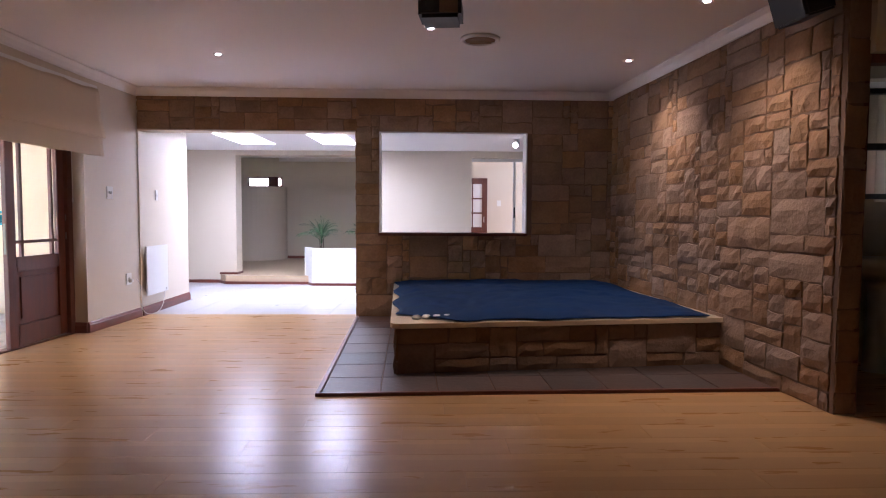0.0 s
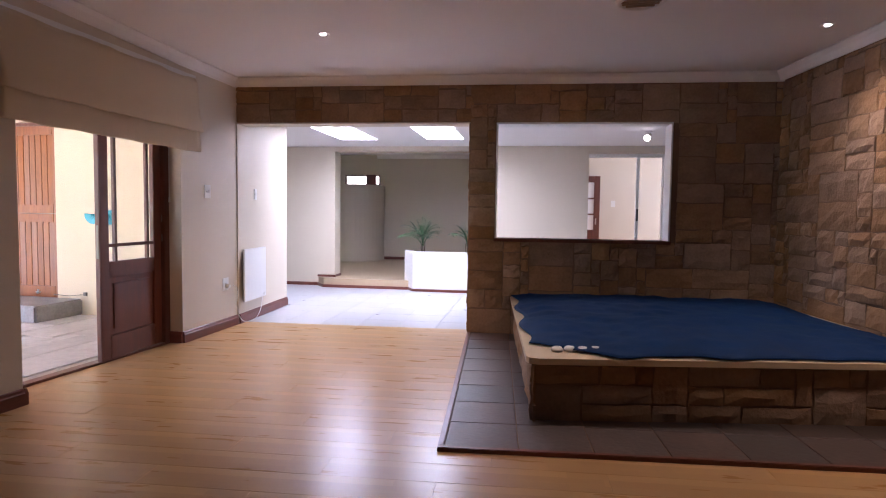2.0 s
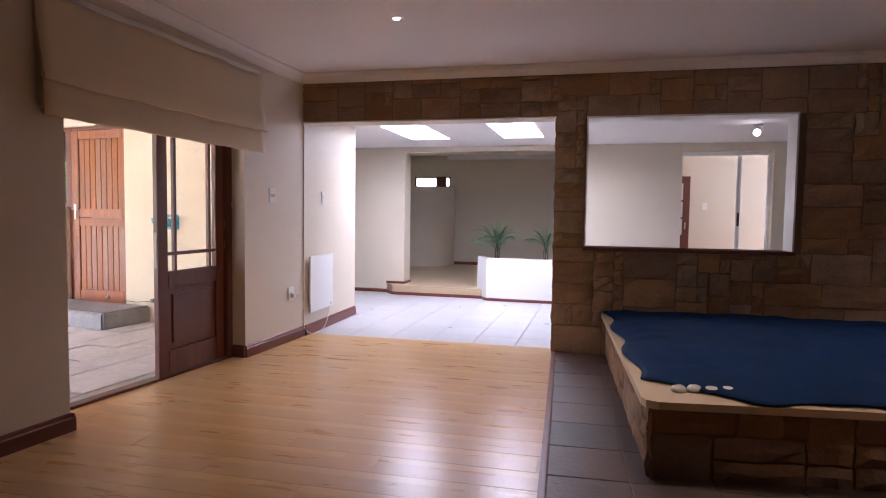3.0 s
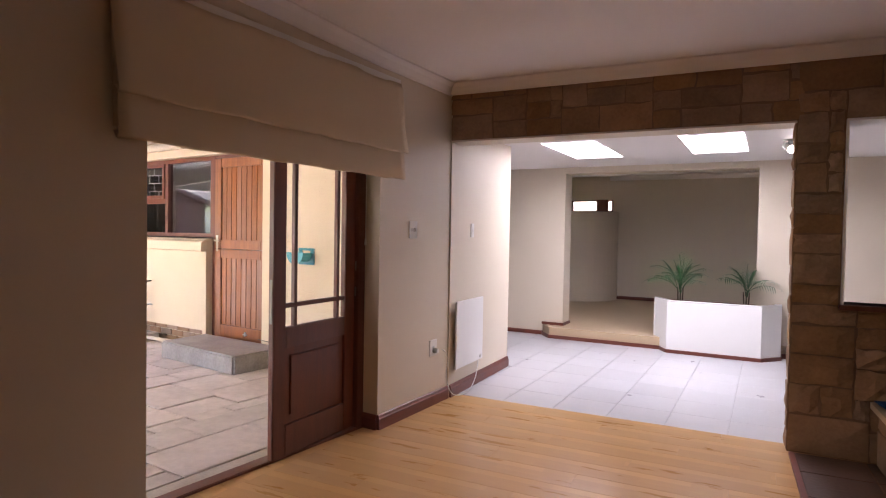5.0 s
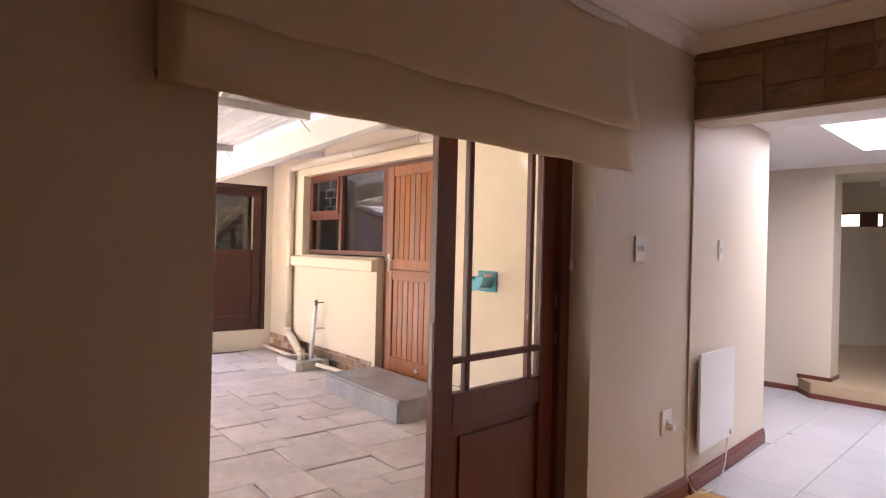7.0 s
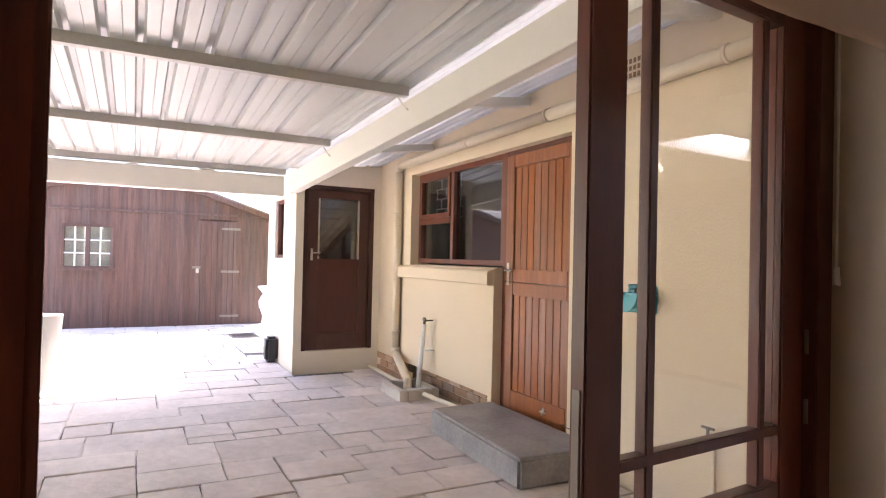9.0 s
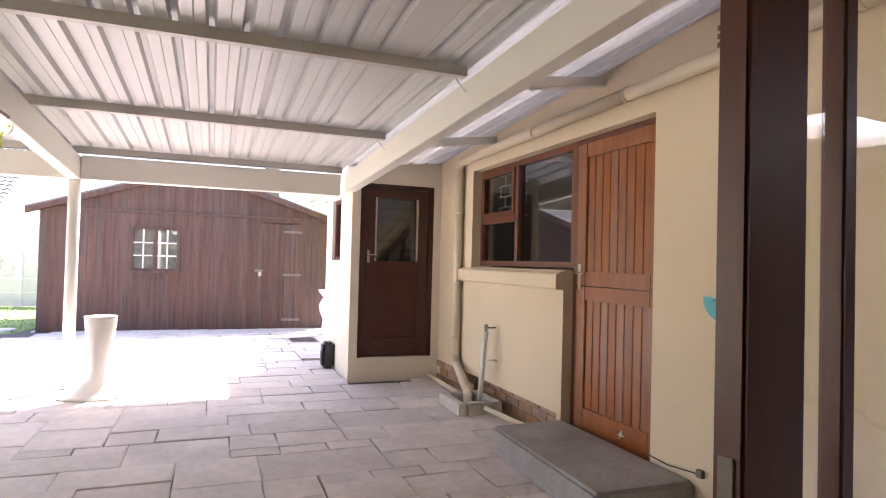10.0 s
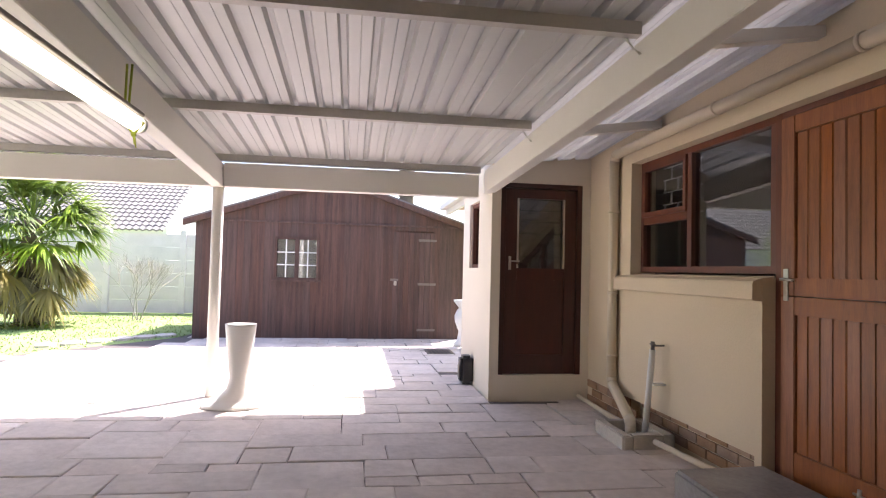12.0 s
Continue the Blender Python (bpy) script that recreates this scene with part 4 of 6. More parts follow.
def parlour_palm(m, h, fronds, seed, label):
    rng = random.Random(seed)
    ob = thing("potted_palm", m, label, "palm", "palms in the planter")
    bm = bmesh.new()
    for k in range(3):
        rod(bm, (0.02 * (k - 1), 0.012 * k, 0), (0.03 * (k - 1), 0.01 * k, h * 0.4), 0.009, 0.006, 7)
    part("stem", bm, BARK, ob)
    for k in range(fronds):
        a = 2 * math.pi * (k / fronds) + rng.uniform(-0.25, 0.25)
        el = rng.uniform(0.85, 1.5)
        L = h * rng.uniform(0.55, 0.85)
        bm = bmesh.new()
        p = Vector((rng.uniform(-0.02, 0.02), rng.uniform(-0.02, 0.02), h * rng.uniform(0.25, 0.45)))
        d = Vector((math.cos(a) * math.cos(el), math.sin(a) * math.cos(el), math.sin(el)))
        n = 12
        for q in range(n):
            nxt = p + d * L / n
            rod(bm, p, nxt, 0.003, 0.003, 5, False)
            if q > 2:
                side = d.cross(Vector((0, 0, 1))).normalized()
                for s in (-1, 1):
                    leafstrip(bm, nxt, side * s * 0.8 + d * 0.7 + Vector((0, 0, 0.05)), 0.16 * math.sin(math.pi * (q + 1) / (n + 2)) + 0.06, 0.7, 0.013, 4)
            p = nxt
            d = (d + Vector((0, 0, -0.11))).normalized()
        part("frond", bm, HOUSELEAF, ob)
    return ob


parlour_palm(HALL @ pose(1.36, 3.22, 0.54), 0.5, 24, 3, "bushy green feather palm growing in the planter")
parlour_palm(HALL @ pose(2.05, 3.2, 0.54), 0.46, 14, 8, "smaller upright green palm growing in the planter")


def spotlight(x, y, yaw):
    ob = thing("ceiling_spotlight", HALL @ pose(x, y, HC, 0, 0, yaw), "white swivelling ceiling spotlight, lit", "spotlight", "hall spotlights")
    bm = bmesh.new()
    lathe(bm, [(0.045, -0.015), (0.045, 0)])
    rod(bm, (0, 0, -0.05), (0, 0, 0), 0.008)
    part("base", bm, PVC, ob)
    bm = bmesh.new()
    rod(bm, (0.0, 0.05, -0.045), (0.0, -0.06, -0.09), 0.03, 0.038, 18)
    part("head", bm, PVC, ob)
    bm = bmesh.new()
    rod(bm, (0.0, -0.058, -0.0895), (0.0, -0.064, -0.0915), 0.033, 0.033, 18)
    part("bulb", bm, BULB, ob, "glowing bulb")


spotlight(2.38, 1.85, 25)
spotlight(4.37, 1.8, -25)

# ---- the courtyard's things ----
def framed_door(name, m, w, h, material, label, category):
    ob = thing(name, m, label, category)
    ob["kind"] = "structure"
    return ob


# stable door in two halves with V-jointed boards
sd = framed_door("door_2", pose(DX0, KY + 0.10, 0.115) @ Matrix.Diagonal((1.107, 1, 0.978, 1)), 0.84, 2.07, OAK, "varnished orange-brown wooden stable door, closed", "door")
bar("jamb", (0.0, -0.02, 0.0, 0.045, 0.06, 2.07), MERANTI, sd)
bar("head", (0.045, -0.02, 2.035, 0.84, 0.06, 2.07), MERANTI, sd)
for z0, z1, nm in ((0.005, 1.015, "lower_half"), (1.02, 2.03, "upper_half")):
    half = new(nm)
    half.parent = sd
    rails = [(0.05, 0.145), (0.745, 0.84)]
    for a, b in rails:
        bar("stile", (a, -0.03, z0, b, 0.012, z1), OAK, half, "", 0.004)
    bar("rail", (0.145, -0.03, z0, 0.745, 0.012, z0 + (0.16 if z0 < 0.5 else 0.1)), OAK, half, "", 0.004)
    bar("rail", (0.145, -0.03, z1 - 0.1, 0.745, 0.012, z1), OAK, half, "", 0.004)
    for k in range(8):
        x = 0.145 + 0.6 / 8 * k
        bar("board", (x + 0.001, -0.016, z0 + 0.1, x + 0.6 / 8 - 0.001, 0.006, z1 - 0.1), OAK, half, "", 0.004)
bar("escutcheon", (0.075, -0.036, 0.99, 0.108, -0.03, 1.17), CHROME, sd, "metal lever lock plate", 0.002)
bm = bmesh.new()
rod(bm, (0.092, -0.03, 1.11), (0.092, -0.07, 1.11), 0.008)
rod(bm, (0.092, -0.066, 1.11), (0.19, -0.066, 1.105), 0.008, 0.006)
part("handle", bm, CHROME, sd, "metal lever handle")
bm = bmesh.new()
rod(bm, (0.5, -0.035, 0.09), (0.56, -0.035, 0.09), 0.006)
rod(bm, (0.53, -0.04, 0.07), (0.53, -0.03, 0.12), 0.01)
part("bolt", bm, CHROME, sd, "small brass bolt")

# kitchen window
kw = framed_door("window_1", pose(WX0, KY + 0.09, WZ0), 1.63, 0.95, MERANTI, "brown wooden kitchen window with one opening sash", "window")
WW, WH = WX1 - WX0 - 0.005, WZ1 - WZ0
for d, nm in (((0, 0, 0, WW, 0.07, 0.045), "bottom_frame"), ((0, 0, WH - 0.045, WW, 0.07, WH), "top_frame"), ((0, 0, 0.045, 0.045, 0.07, WH - 0.045), "side_frame"), ((WW - 0.05, 0, 0.045, WW, 0.07, WH - 0.045), "side_frame"),
              ((0.70, 0, 0.045, 0.76, 0.07, WH - 0.045), "mullion"), ((0.045, 0, 0.39, 0.70, 0.07, 0.45), "transom")):
    bar(nm, d, MERANTI, kw)
sash = new("sash")
sash.parent = kw
for d in ((0.05, -0.015, 0.45, 0.70, 0.03, 0.49), (0.05, -0.015, WH - 0.085, 0.70, 0.03, WH - 0.045), (0.05, -0.015, 0.49, 0.09, 0.03, WH - 0.085), (0.66, -0.015, 0.49, 0.70, 0.03, WH - 0.085)):
    bar("sash_rail", d, MERANTI, sash)
for d in ((0.045, 0.03, 0.045, 0.70, 0.035, 0.39), (0.09, 0.01, 0.49, 0.66, 0.015, WH - 0.085), (0.76, 0.03, 0.045, WW - 0.05, 0.035, WH - 0.045)):
    boxes("pane", [d], DARKGLASS, kw)
bg = thing("burglar_guard", pose(WX0 + 0.12, KY + 0.22, WZ0 + 0.45), "white painted burglar bars in a brick pattern behind the glass", "burglar bars")
for k in range(5):
    boxes("flat_bar", [(0, 0, 0.1 * k, 0.56, 0.012, 0.1 * k + 0.008)], WHITE, bg)
for k in range(4):
    for j in range(3):
        x = 0.02 + 0.2 * j + (0.1 if k % 2 else 0)
        if x < 0.55:
            boxes("upright", [(x, 0, 0.1 * k + 0.008, x + 0.008, 0.012, 0.1 * k + 0.1)], WHITE, bg)

# brown door with louvred top light
bd = framed_door("door_3", pose(XB - 0.05, 7.05, 0.225, 0, 0, 90) @ Matrix.Diagonal((1, 1, 0.928, 1)), 0.82, 1.985, REDWOOD, "dark brown painted back door with a louvred glass top", "door")
for d, nm in (((0, 0, 0, 0.05, 0.1, 1.985), "jamb"), ((0.77, 0, 0, 0.82, 0.1, 1.985), "jamb"), ((0.05, 0, 1.935, 0.77, 0.1, 1.985), "head")):
    bar(nm, (d[0], -0.04, d[2], d[3], 0.06, d[5]), REDWOOD, bd)
for d, nm in (((0.055, -0.02, 0.005, 0.17, 0.025, 1.93), "stile"), ((0.65, -0.02, 0.005, 0.765, 0.025, 1.93), "stile"), ((0.17, -0.02, 0.005, 0.65, 0.025, 0.2), "bottom_rail"), ((0.17, -0.02, 0.98, 0.65, 0.025, 1.1), "lock_rail"), ((0.17, -0.02, 1.83, 0.65, 0.025, 1.93), "top_rail")):
    bar(nm, d, REDWOOD, bd)
bar("panel", (0.17, -0.005, 0.2, 0.65, 0.015, 0.98), REDWOOD, bd)
for x in (0.17, 0.632):
    bar("louvre_channel", (x, -0.024, 1.1, x + 0.018, 0.01, 1.83), CHROME, bd, "bare metal louvre channel")
for k in range(6):
    bm = bmesh.new()
    box(bm, 0.188, -0.004, 0, 0.632, 0.001, 0.135)
    lv = part("louvre", bm, DARKGLASS, bd)
    lv.matrix_local = pose(0, 0.0, 1.1 + 0.122 * k, -8)
# Black sheet paints the unlit room behind the louvres.
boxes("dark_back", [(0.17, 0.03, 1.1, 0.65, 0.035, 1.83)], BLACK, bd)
bm = bmesh.new()
box(bm, 0.09, -0.026, 1.08, 0.115, -0.02, 1.22)
rod(bm, (0.102, -0.02, 1.17), (0.102, -0.065, 1.17), 0.007)
rod(bm, (0.102, -0.06, 1.17), (0.19, -0.06, 1.17), 0.007)
part("handle", bm, CHROME, bd, "chrome lever handle")

ww = framed_door("window_2", pose(-8.62, 6.99, 1.24) @ Matrix.Diagonal((1.515, 1, 1.04, 1)), 0.33, 0.68, MERANTI, "narrow dark window in the wing wall", "window")
for d in ((0, 0, 0, 0.04, 0.06, 0.68), (0.29, 0, 0, 0.33, 0.06, 0.68), (0.04, 0, 0, 0.29, 0.06, 0.04), (0.04, 0, 0.64, 0.29, 0.06, 0.68)):
    bar("frame_bar", d, MERANTI, ww)
boxes("pane", [(0.04, 0.03, 0.04, 0.29, 0.035, 0.64)], DARKGLASS, ww)
# Same here: the room's darkness is a black sheet behind the pane.
boxes("dark_back", [(0.04, 0.15, 0.04, 0.29, 0.16, 0.64)], BLACK, ww)

# concrete step
bm = bmesh.new()
prism(bm, [(-5.0, 7.40), (-3.77, 7.35), (-3.76, KY), (-5.02, KY)], -0.02, 0.165)
st = link("concrete_step", bm, CONC, bevel=0.018)
tagged(st, "worn grey cement step below the stable door", "step")

# pipes and gully
dp = thing("drainpipe", pose(0, 0, 0), "cream painted drainpipe running along and down the wall", "pipe")
py = KY - 0.05
part("pipe", tube([Vector((-2.06, py, 2.30)), Vector((-4.3, py, 2.28)), Vector((-6.87, py, 2.25)), Vector((-6.9, py, 2.2)), Vector((-6.9, py, 0.32)), Vector((-6.88, py, 0.26)), Vector((-6.3, py - 0.12, 0.11)), Vector((-6.24, py - 0.14, 0.07)), Vector((-6.24, py - 0.14, -0.02))], 0.042, 14), PIPE, dp)
for x, z in ((-2.9, 2.293), (-4.3, 2.28), (-5.4, 2.267)):
    bm = bmesh.new()
    rod(bm, (x - 0.012, py, z), (x + 0.012, py, z), 0.047, sides=14)
    box(bm, x - 0.01, py, z - 0.01, x + 0.01, KY, z + 0.01)
    part("clip", bm, PIPE, dp)
for z in (1.75, 1.05, 0.5):
    bm = bmesh.new()
    rod(bm, (-6.9, py, z - 0.012), (-6.9, py, z + 0.012), 0.047, sides=14)
    box(bm, -6.91, py, z - 0.01, -6.89, KY, z + 0.01)
    part("clip", bm, PIPE, dp)
wp = thing("waste_pipe", pose(-6.09, KY - 0.1, 0), "white plastic standpipe with a valve at the top", "pipe")
bm = bmesh.new()
rod(bm, (-0.07, -0.02, 0.0), (0.0, 0.0, 0.66), 0.023, sides=14)
part("pipe", bm, PVC, wp)
bm = bmesh.new()
rod(bm, (0, 0, 0.66), (0, 0, 0.72), 0.014)
rod(bm, (-0.03, 0, 0.70), (0.03, 0, 0.70), 0.009)
rod(bm, (0, 0.0, 0.69), (0, 0.09, 0.69), 0.007)
part("valve", bm, RUST, wp, "corroded brass valve")
bar("bracket", (-0.045, 0.0, 0.40, 0.02, 0.1, 0.412), PVC, wp)
gu = thing("drain_gully", pose(-6.15, 7.62, -0.02), "square cement gully surround with a dark opening", "gully")
boxes("kerb", [(-0.24, -0.08, 0, 0.25, -0.01, 0.11), (-0.24, 0.22, 0, 0.25, 0.31, 0.11), (-0.24, -0.01, 0, -0.16, 0.22, 0.11), (0.16, -0.01, 0, 0.25, 0.22, 0.11)], CONCP, gu, "", 0.01)
boxes("grate", [(-0.16, -0.01, 0.0, 0.16, 0.22, 0.04)], BLACK, gu)
op = thing("floor_pipe", pose(0, 0, 0), "cream painted pipe along the foot of the wall", "pipe")
part("pipe", tube([Vector((-5.85, 7.75, 0.06)), Vector((-5.05, 7.86, 0.04)), Vector((-4.9, 7.88, 0.04))], 0.02), PIPE, op)
part("pipe", tube([Vector((-7.5, 7.84, 0.03)), Vector((-6.45, 7.76, 0.05))], 0.02), PIPE, op)

# teal hose holder, tap, air brick on the wall
hk = thing("hose_hanger", pose(-3.46, KY, 1.06), "turquoise plastic hose hanger screwed to the wall", "hose hanger")
bm = bmesh.new()
box(bm, -0.11, -0.012, -0.06, 0.11, 0, 0.045)
box(bm, -0.11, -0.012, 0.045, -0.05, 0, 0.075)
box(bm, 0.05, -0.012, 0.045, 0.11, 0, 0.075)
box(bm, -0.11, -0.012, 0.075, 0.11, 0, 0.10)
part("back_plate", bm, TEAL, hk, "", 0.006)
bm = bmesh.new()
n = 10
for k in range(n):
    a0, a1 = math.pi * k / n, math.pi * (k + 1) / n
    for r0, r1 in ((0.075, 0.083),):
        q = [(r * math.cos(a), 0.055 - r * math.sin(a) * 1.1) for r, a in ((r0, a0), (r1, a0), (r1, a1), (r0, a1))]
        vs = [bm.verts.new((x, y, z)) for y in (-0.15, -0.012) for x, z in q]
        for f in ((0, 1, 2, 3), (7, 6, 5, 4), (0, 4, 5, 1), (1, 5, 6, 2), (2, 6, 7, 3), (3, 7, 4, 0)):
            bm.faces.new([vs[i] for i in f])
part("saddle", bm, TEAL, hk)
bm = bmesh.new()
for k in range(n):
    a0, a1 = math.pi * k / n, math.pi * (k + 1) / n
    q = [(r * math.cos(a), 0.06 - r * math.sin(a) * 1.0) for r, a in ((0.02, a0), (0.112, a0), (0.112, a1), (0.075, a1))]
    vs = [bm.verts.new((x, y, z)) for y in (-0.158, -0.15) for x, z in q]
    for f in ((0, 1, 2, 3), (7, 6, 5, 4), (0, 4, 5, 1), (1, 5, 6, 2), (2, 6, 7, 3), (3, 7, 4, 0)):
        bm.faces.new([vs[i] for i in f])
part("front_lip", bm, TEAL, hk)
for k in range(5):
    bar("rib", (-0.06 + 0.028 * k, -0.14, -0.022, -0.055 + 0.028 * k, -0.012, -0.005), TEAL, hk, "", 0)

tp = thing("garden_tap", pose(-2.98, KY, 0.44), "brass garden tap on the wall", "tap")
bm = bmesh.new()
rod(bm, (0, 0, 0), (0, -0.07, 0), 0.012)
rod(bm, (0, -0.06, 0.0), (0, -0.06, -0.06), 0.011)
rod(bm, (0, -0.05, 0), (0, -0.05, 0.05), 0.008)
rod(bm, (-0.035, -0.05, 0.05), (0.035, -0.05, 0.05), 0.007)
part("body", bm, RUST, tp)
bar("conduit", (-0.012, -0.02, -0.5, 0.012, 0, -0.02), PIPE, tp)
ab = thing("air_brick", pose(-3.56, KY, 2.41), "terracotta air brick with three rows of holes", "air brick")
bar("face", (-0.11, -0.008, -0.07, 0.11, 0.0, 0.07), OUTWALL, ab)
for r in range(3):
    for c in range(6):
        bar("slot", (-0.095 + 0.033 * c, -0.0105, -0.055 + 0.042 * r, -0.075 + 0.033 * c, -0.0082, -0.028 + 0.042 * r), MORTAR, ab, "", 0)
wire = thing("wall_conduit", pose(0, 0, 0), "thin dark cable low on the wall ending in a stub", "cable")
part("cable", tube([Vector((-4.15, KY - 0.01, 0.2)), Vector((-3.95, KY - 0.012, 0.19)), Vector((-3.72, KY - 0.01, 0.215))], 0.003, 6), BLACK, wire)
bar("stub", (-3.74, KY - 0.025, 0.2, -3.7, KY, 0.24), RUST, wire)

# carport: posts, beams, purlins, sheets
# CY0 carries the roof past its visible part, to darken the yard.
CX0, CX1, CY0, CY1 = -7.85, -2.06, -2.2, 6.95
PZ = 2.25
cp = thing("carport", pose(0, 0, 0), "white painted steel carport with ribbed roof sheeting", "carport")


def cee(name, a, b, h, w, parent=cp):
    """A lipped channel from a to b along x or y; its lower edge at a's height."""
    x0, y0, z0 = a
    x1, y1, z1 = b
    t = 0.008
    bm = bmesh.new()
    if abs(x1 - x0) > abs(y1 - y0):
        box(bm, x0, y0 - w / 2, z0, x1, y0 - w / 2 + t, z0 + h)
        box(bm, x0, y0 - w / 2 + t, z0, x1, y0 + w / 2, z0 + t)
        box(bm, x0, y0 - w / 2 + t, z0 + h - t, x1, y0 + w / 2, z0 + h)
        box(bm, x0, y0 + w / 2 - t, z0 + t, x1, y0 + w / 2, z0 + t + 0.02)
    else:
        prof = [(w / 2, 0), (w / 2, h), (-w / 2, h), (-w / 2, h - 0.02), (-w / 2 + t, h - 0.02), (-w / 2 + t, h - t), (w / 2 - t, h - t), (w / 2 - t, t), (-w / 2 + t, t), (-w / 2 + t, 0.02), (-w / 2, 0.02), (-w / 2, 0)]
        ends = [[bm.verts.new((x0 + px, yy, z0 + pz)) for px, pz in prof] for yy in (y0, y1)]
        for k in range(len(prof)):
            q = (k + 1) % len(prof)
            bm.faces.new((ends[0][k], ends[0][q], ends[1][q], ends[1][k]))
        bm.faces.new(ends[0][::-1])
        bm.faces.new(ends[1])
    return part(name, bm, PURLIN, parent)


bar("wall_beam", (-7.60, 6.86, 2.035, CX1, 6.96, 2.24), STEELW, cp, "", 0.004)
bar("front_beam", (-7.82, 4.46, 1.93, -7.68, 6.855, 2.15), STEELW, cp, "", 0.004)
bar("front_beam", (-7.82, CY0, 1.93, -7.68, 4.34, 2.15), STEELW, cp, "", 0.004)
bar("middle_beam", (-7.82, 4.35, 2.01, CX1, 4.45, 2.225), STEELW, cp, "", 0.004)
# Solid black block in place of the beam's shaded hollow.
bar("beam_socket", (-7.64, 6.88, 2.06, -7.602, 6.94, 2.2), BLACK, cp, "black block painting the shade in the open beam end")
for x in (-7.72, -6.19, -4.6, -3.0):
    cee("purlin", (x, CY0, PZ + 0.002), (x, 6.85, PZ + 0.002), 0.063, 0.05)
    bm = bmesh.new()
    p0, p1 = Vector((x, 6.97, PZ - 0.05)), Vector((x, KY - 0.005, PZ + 0.08))
    for s in (-0.03, 0.022):
        v = [bm.verts.new(q) for q in (p0 + Vector((s, 0, 0)), p0 + Vector((s + 0.008, 0, 0)), p0 + Vector((s + 0.008, 0, 0.07)), p0 + Vector((s, 0, 0.07)), p1 + Vector((s, 0, 0)), p1 + Vector((s + 0.008, 0, 0)), p1 + Vector((s + 0.008, 0, 0.05)), p1 + Vector((s, 0, 0.05)))]
        for f in ((3, 2, 1, 0), (4, 5, 6, 7), (0, 1, 5, 4), (1, 2, 6, 5), (2, 3, 7, 6), (3, 0, 4, 7)):
            bm.faces.new([v[i] for i in f])
    v = [bm.verts.new(q) for q in (p0 + Vector((-0.03, 0, 0)), p0 + Vector((0.03, 0, 0)), p0 + Vector((0.03, 0, -0.006)), p0 + Vector((-0.03, 0, -0.006)), p1 + Vector((-0.03, 0, 0)), p1 + Vector((0.03, 0, 0)), p1 + Vector((0.03, 0, -0.006)), p1 + Vector((-0.03, 0, -0.006)))]
    for f in ((3, 2, 1, 0), (4, 5, 6, 7), (0, 1, 5, 4), (1, 2, 6, 5), (2, 3, 7, 6), (3, 0, 4, 7)):
        bm.faces.new([v[i] for i in f])
    part("bracket", bm, STEELW, cp)
post = bmesh.new()
rod(post, (-7.76, 4.4, -0.02), (-7.76, 4.4, 1.945), 0.052, sides=20)
part("post", post, STEELW, cp)
# Unseen post under the added stretch of roof.
post = bmesh.new()
rod(post, (-7.76, -0.9, -0.02), (-7.76, -0.9, 1.945), 0.052, sides=20)
part("post", post, STEELW, cp)
bar("post_cap", (-7.83, 4.345, 1.94, -7.69, 4.455, 2.135), STEELW, cp, "", 0.004)


def ribbed(name, x0, x1, y0, y1, z, pitch, height, material, rise=0.0):
    """Ribbed sheet; ribs run along x, z is the underside of the pans; rise lifts the far edge."""
    bm = bmesh.new()
    prof, y = [], y0
    while y < y1:
        for dy, dz in ((0, 0), (pitch * 0.29, 0), (pitch * 0.31, 0.005), (pitch * 0.33, 0), (pitch * 0.62, 0), (pitch * 0.69, height), (pitch * 0.87, height), (pitch * 0.95, 0)):
            if y + dy <= y1:
                prof.append((y + dy, z + dz))
        y += pitch
    prof.append((y1, z))
    prof = [(y, zz + rise * (y - y0) / (y1 - y0)) for y, zz in prof]
    a = [bm.verts.new((x0, y, zz)) for y, zz in prof]
    b = [bm.verts.new((x1, y, zz)) for y, zz in prof]
    for k in range(len(prof) - 1):
        bm.faces.new((a[k], a[k + 1], b[k + 1], b[k]))
    ob = part(name, bm, material, cp)
    s = ob.modifiers.new("gauge", "SOLIDIFY")
    s.thickness, s.offset = 0.002, 1
    return ob


ribbed("roof_sheet", -7.98, CX1, CY0 - 0.1, 6.88, PZ + 0.067, 0.172, 0.036, IBR)
ribbed("clear_sheet", -7.6, CX1, 6.87, KY - 0.012, PZ + 0.062, 0.18, 0.036, CLEAR, 0.1)["label"] = "milky translucent ribbed sheet"
for x in (-4.6, -6.19):
    part("rod", tube([Vector((x - 0.05, 6.8, 2.27)), Vector((x - 0.03, 6.84, 2.2)), Vector((x + 0.0, 6.855, 2.17))], 0.006, 6), STEELW, cp)

# the roof falls towards the garden and its edge runs slightly askew to the house
for o in cp.children:
    if o.name.split(".")[0] not in ("post", "front_beam", "post_cap"):
        for v in o.data.vertices:
            v.co.z += 0.055 * (v.co.x + 6.19)
            if v.co.y > 6.5:
                v.co.y = min(v.co.y + 0.033 * (v.co.x + 8.4), KY - 0.006)

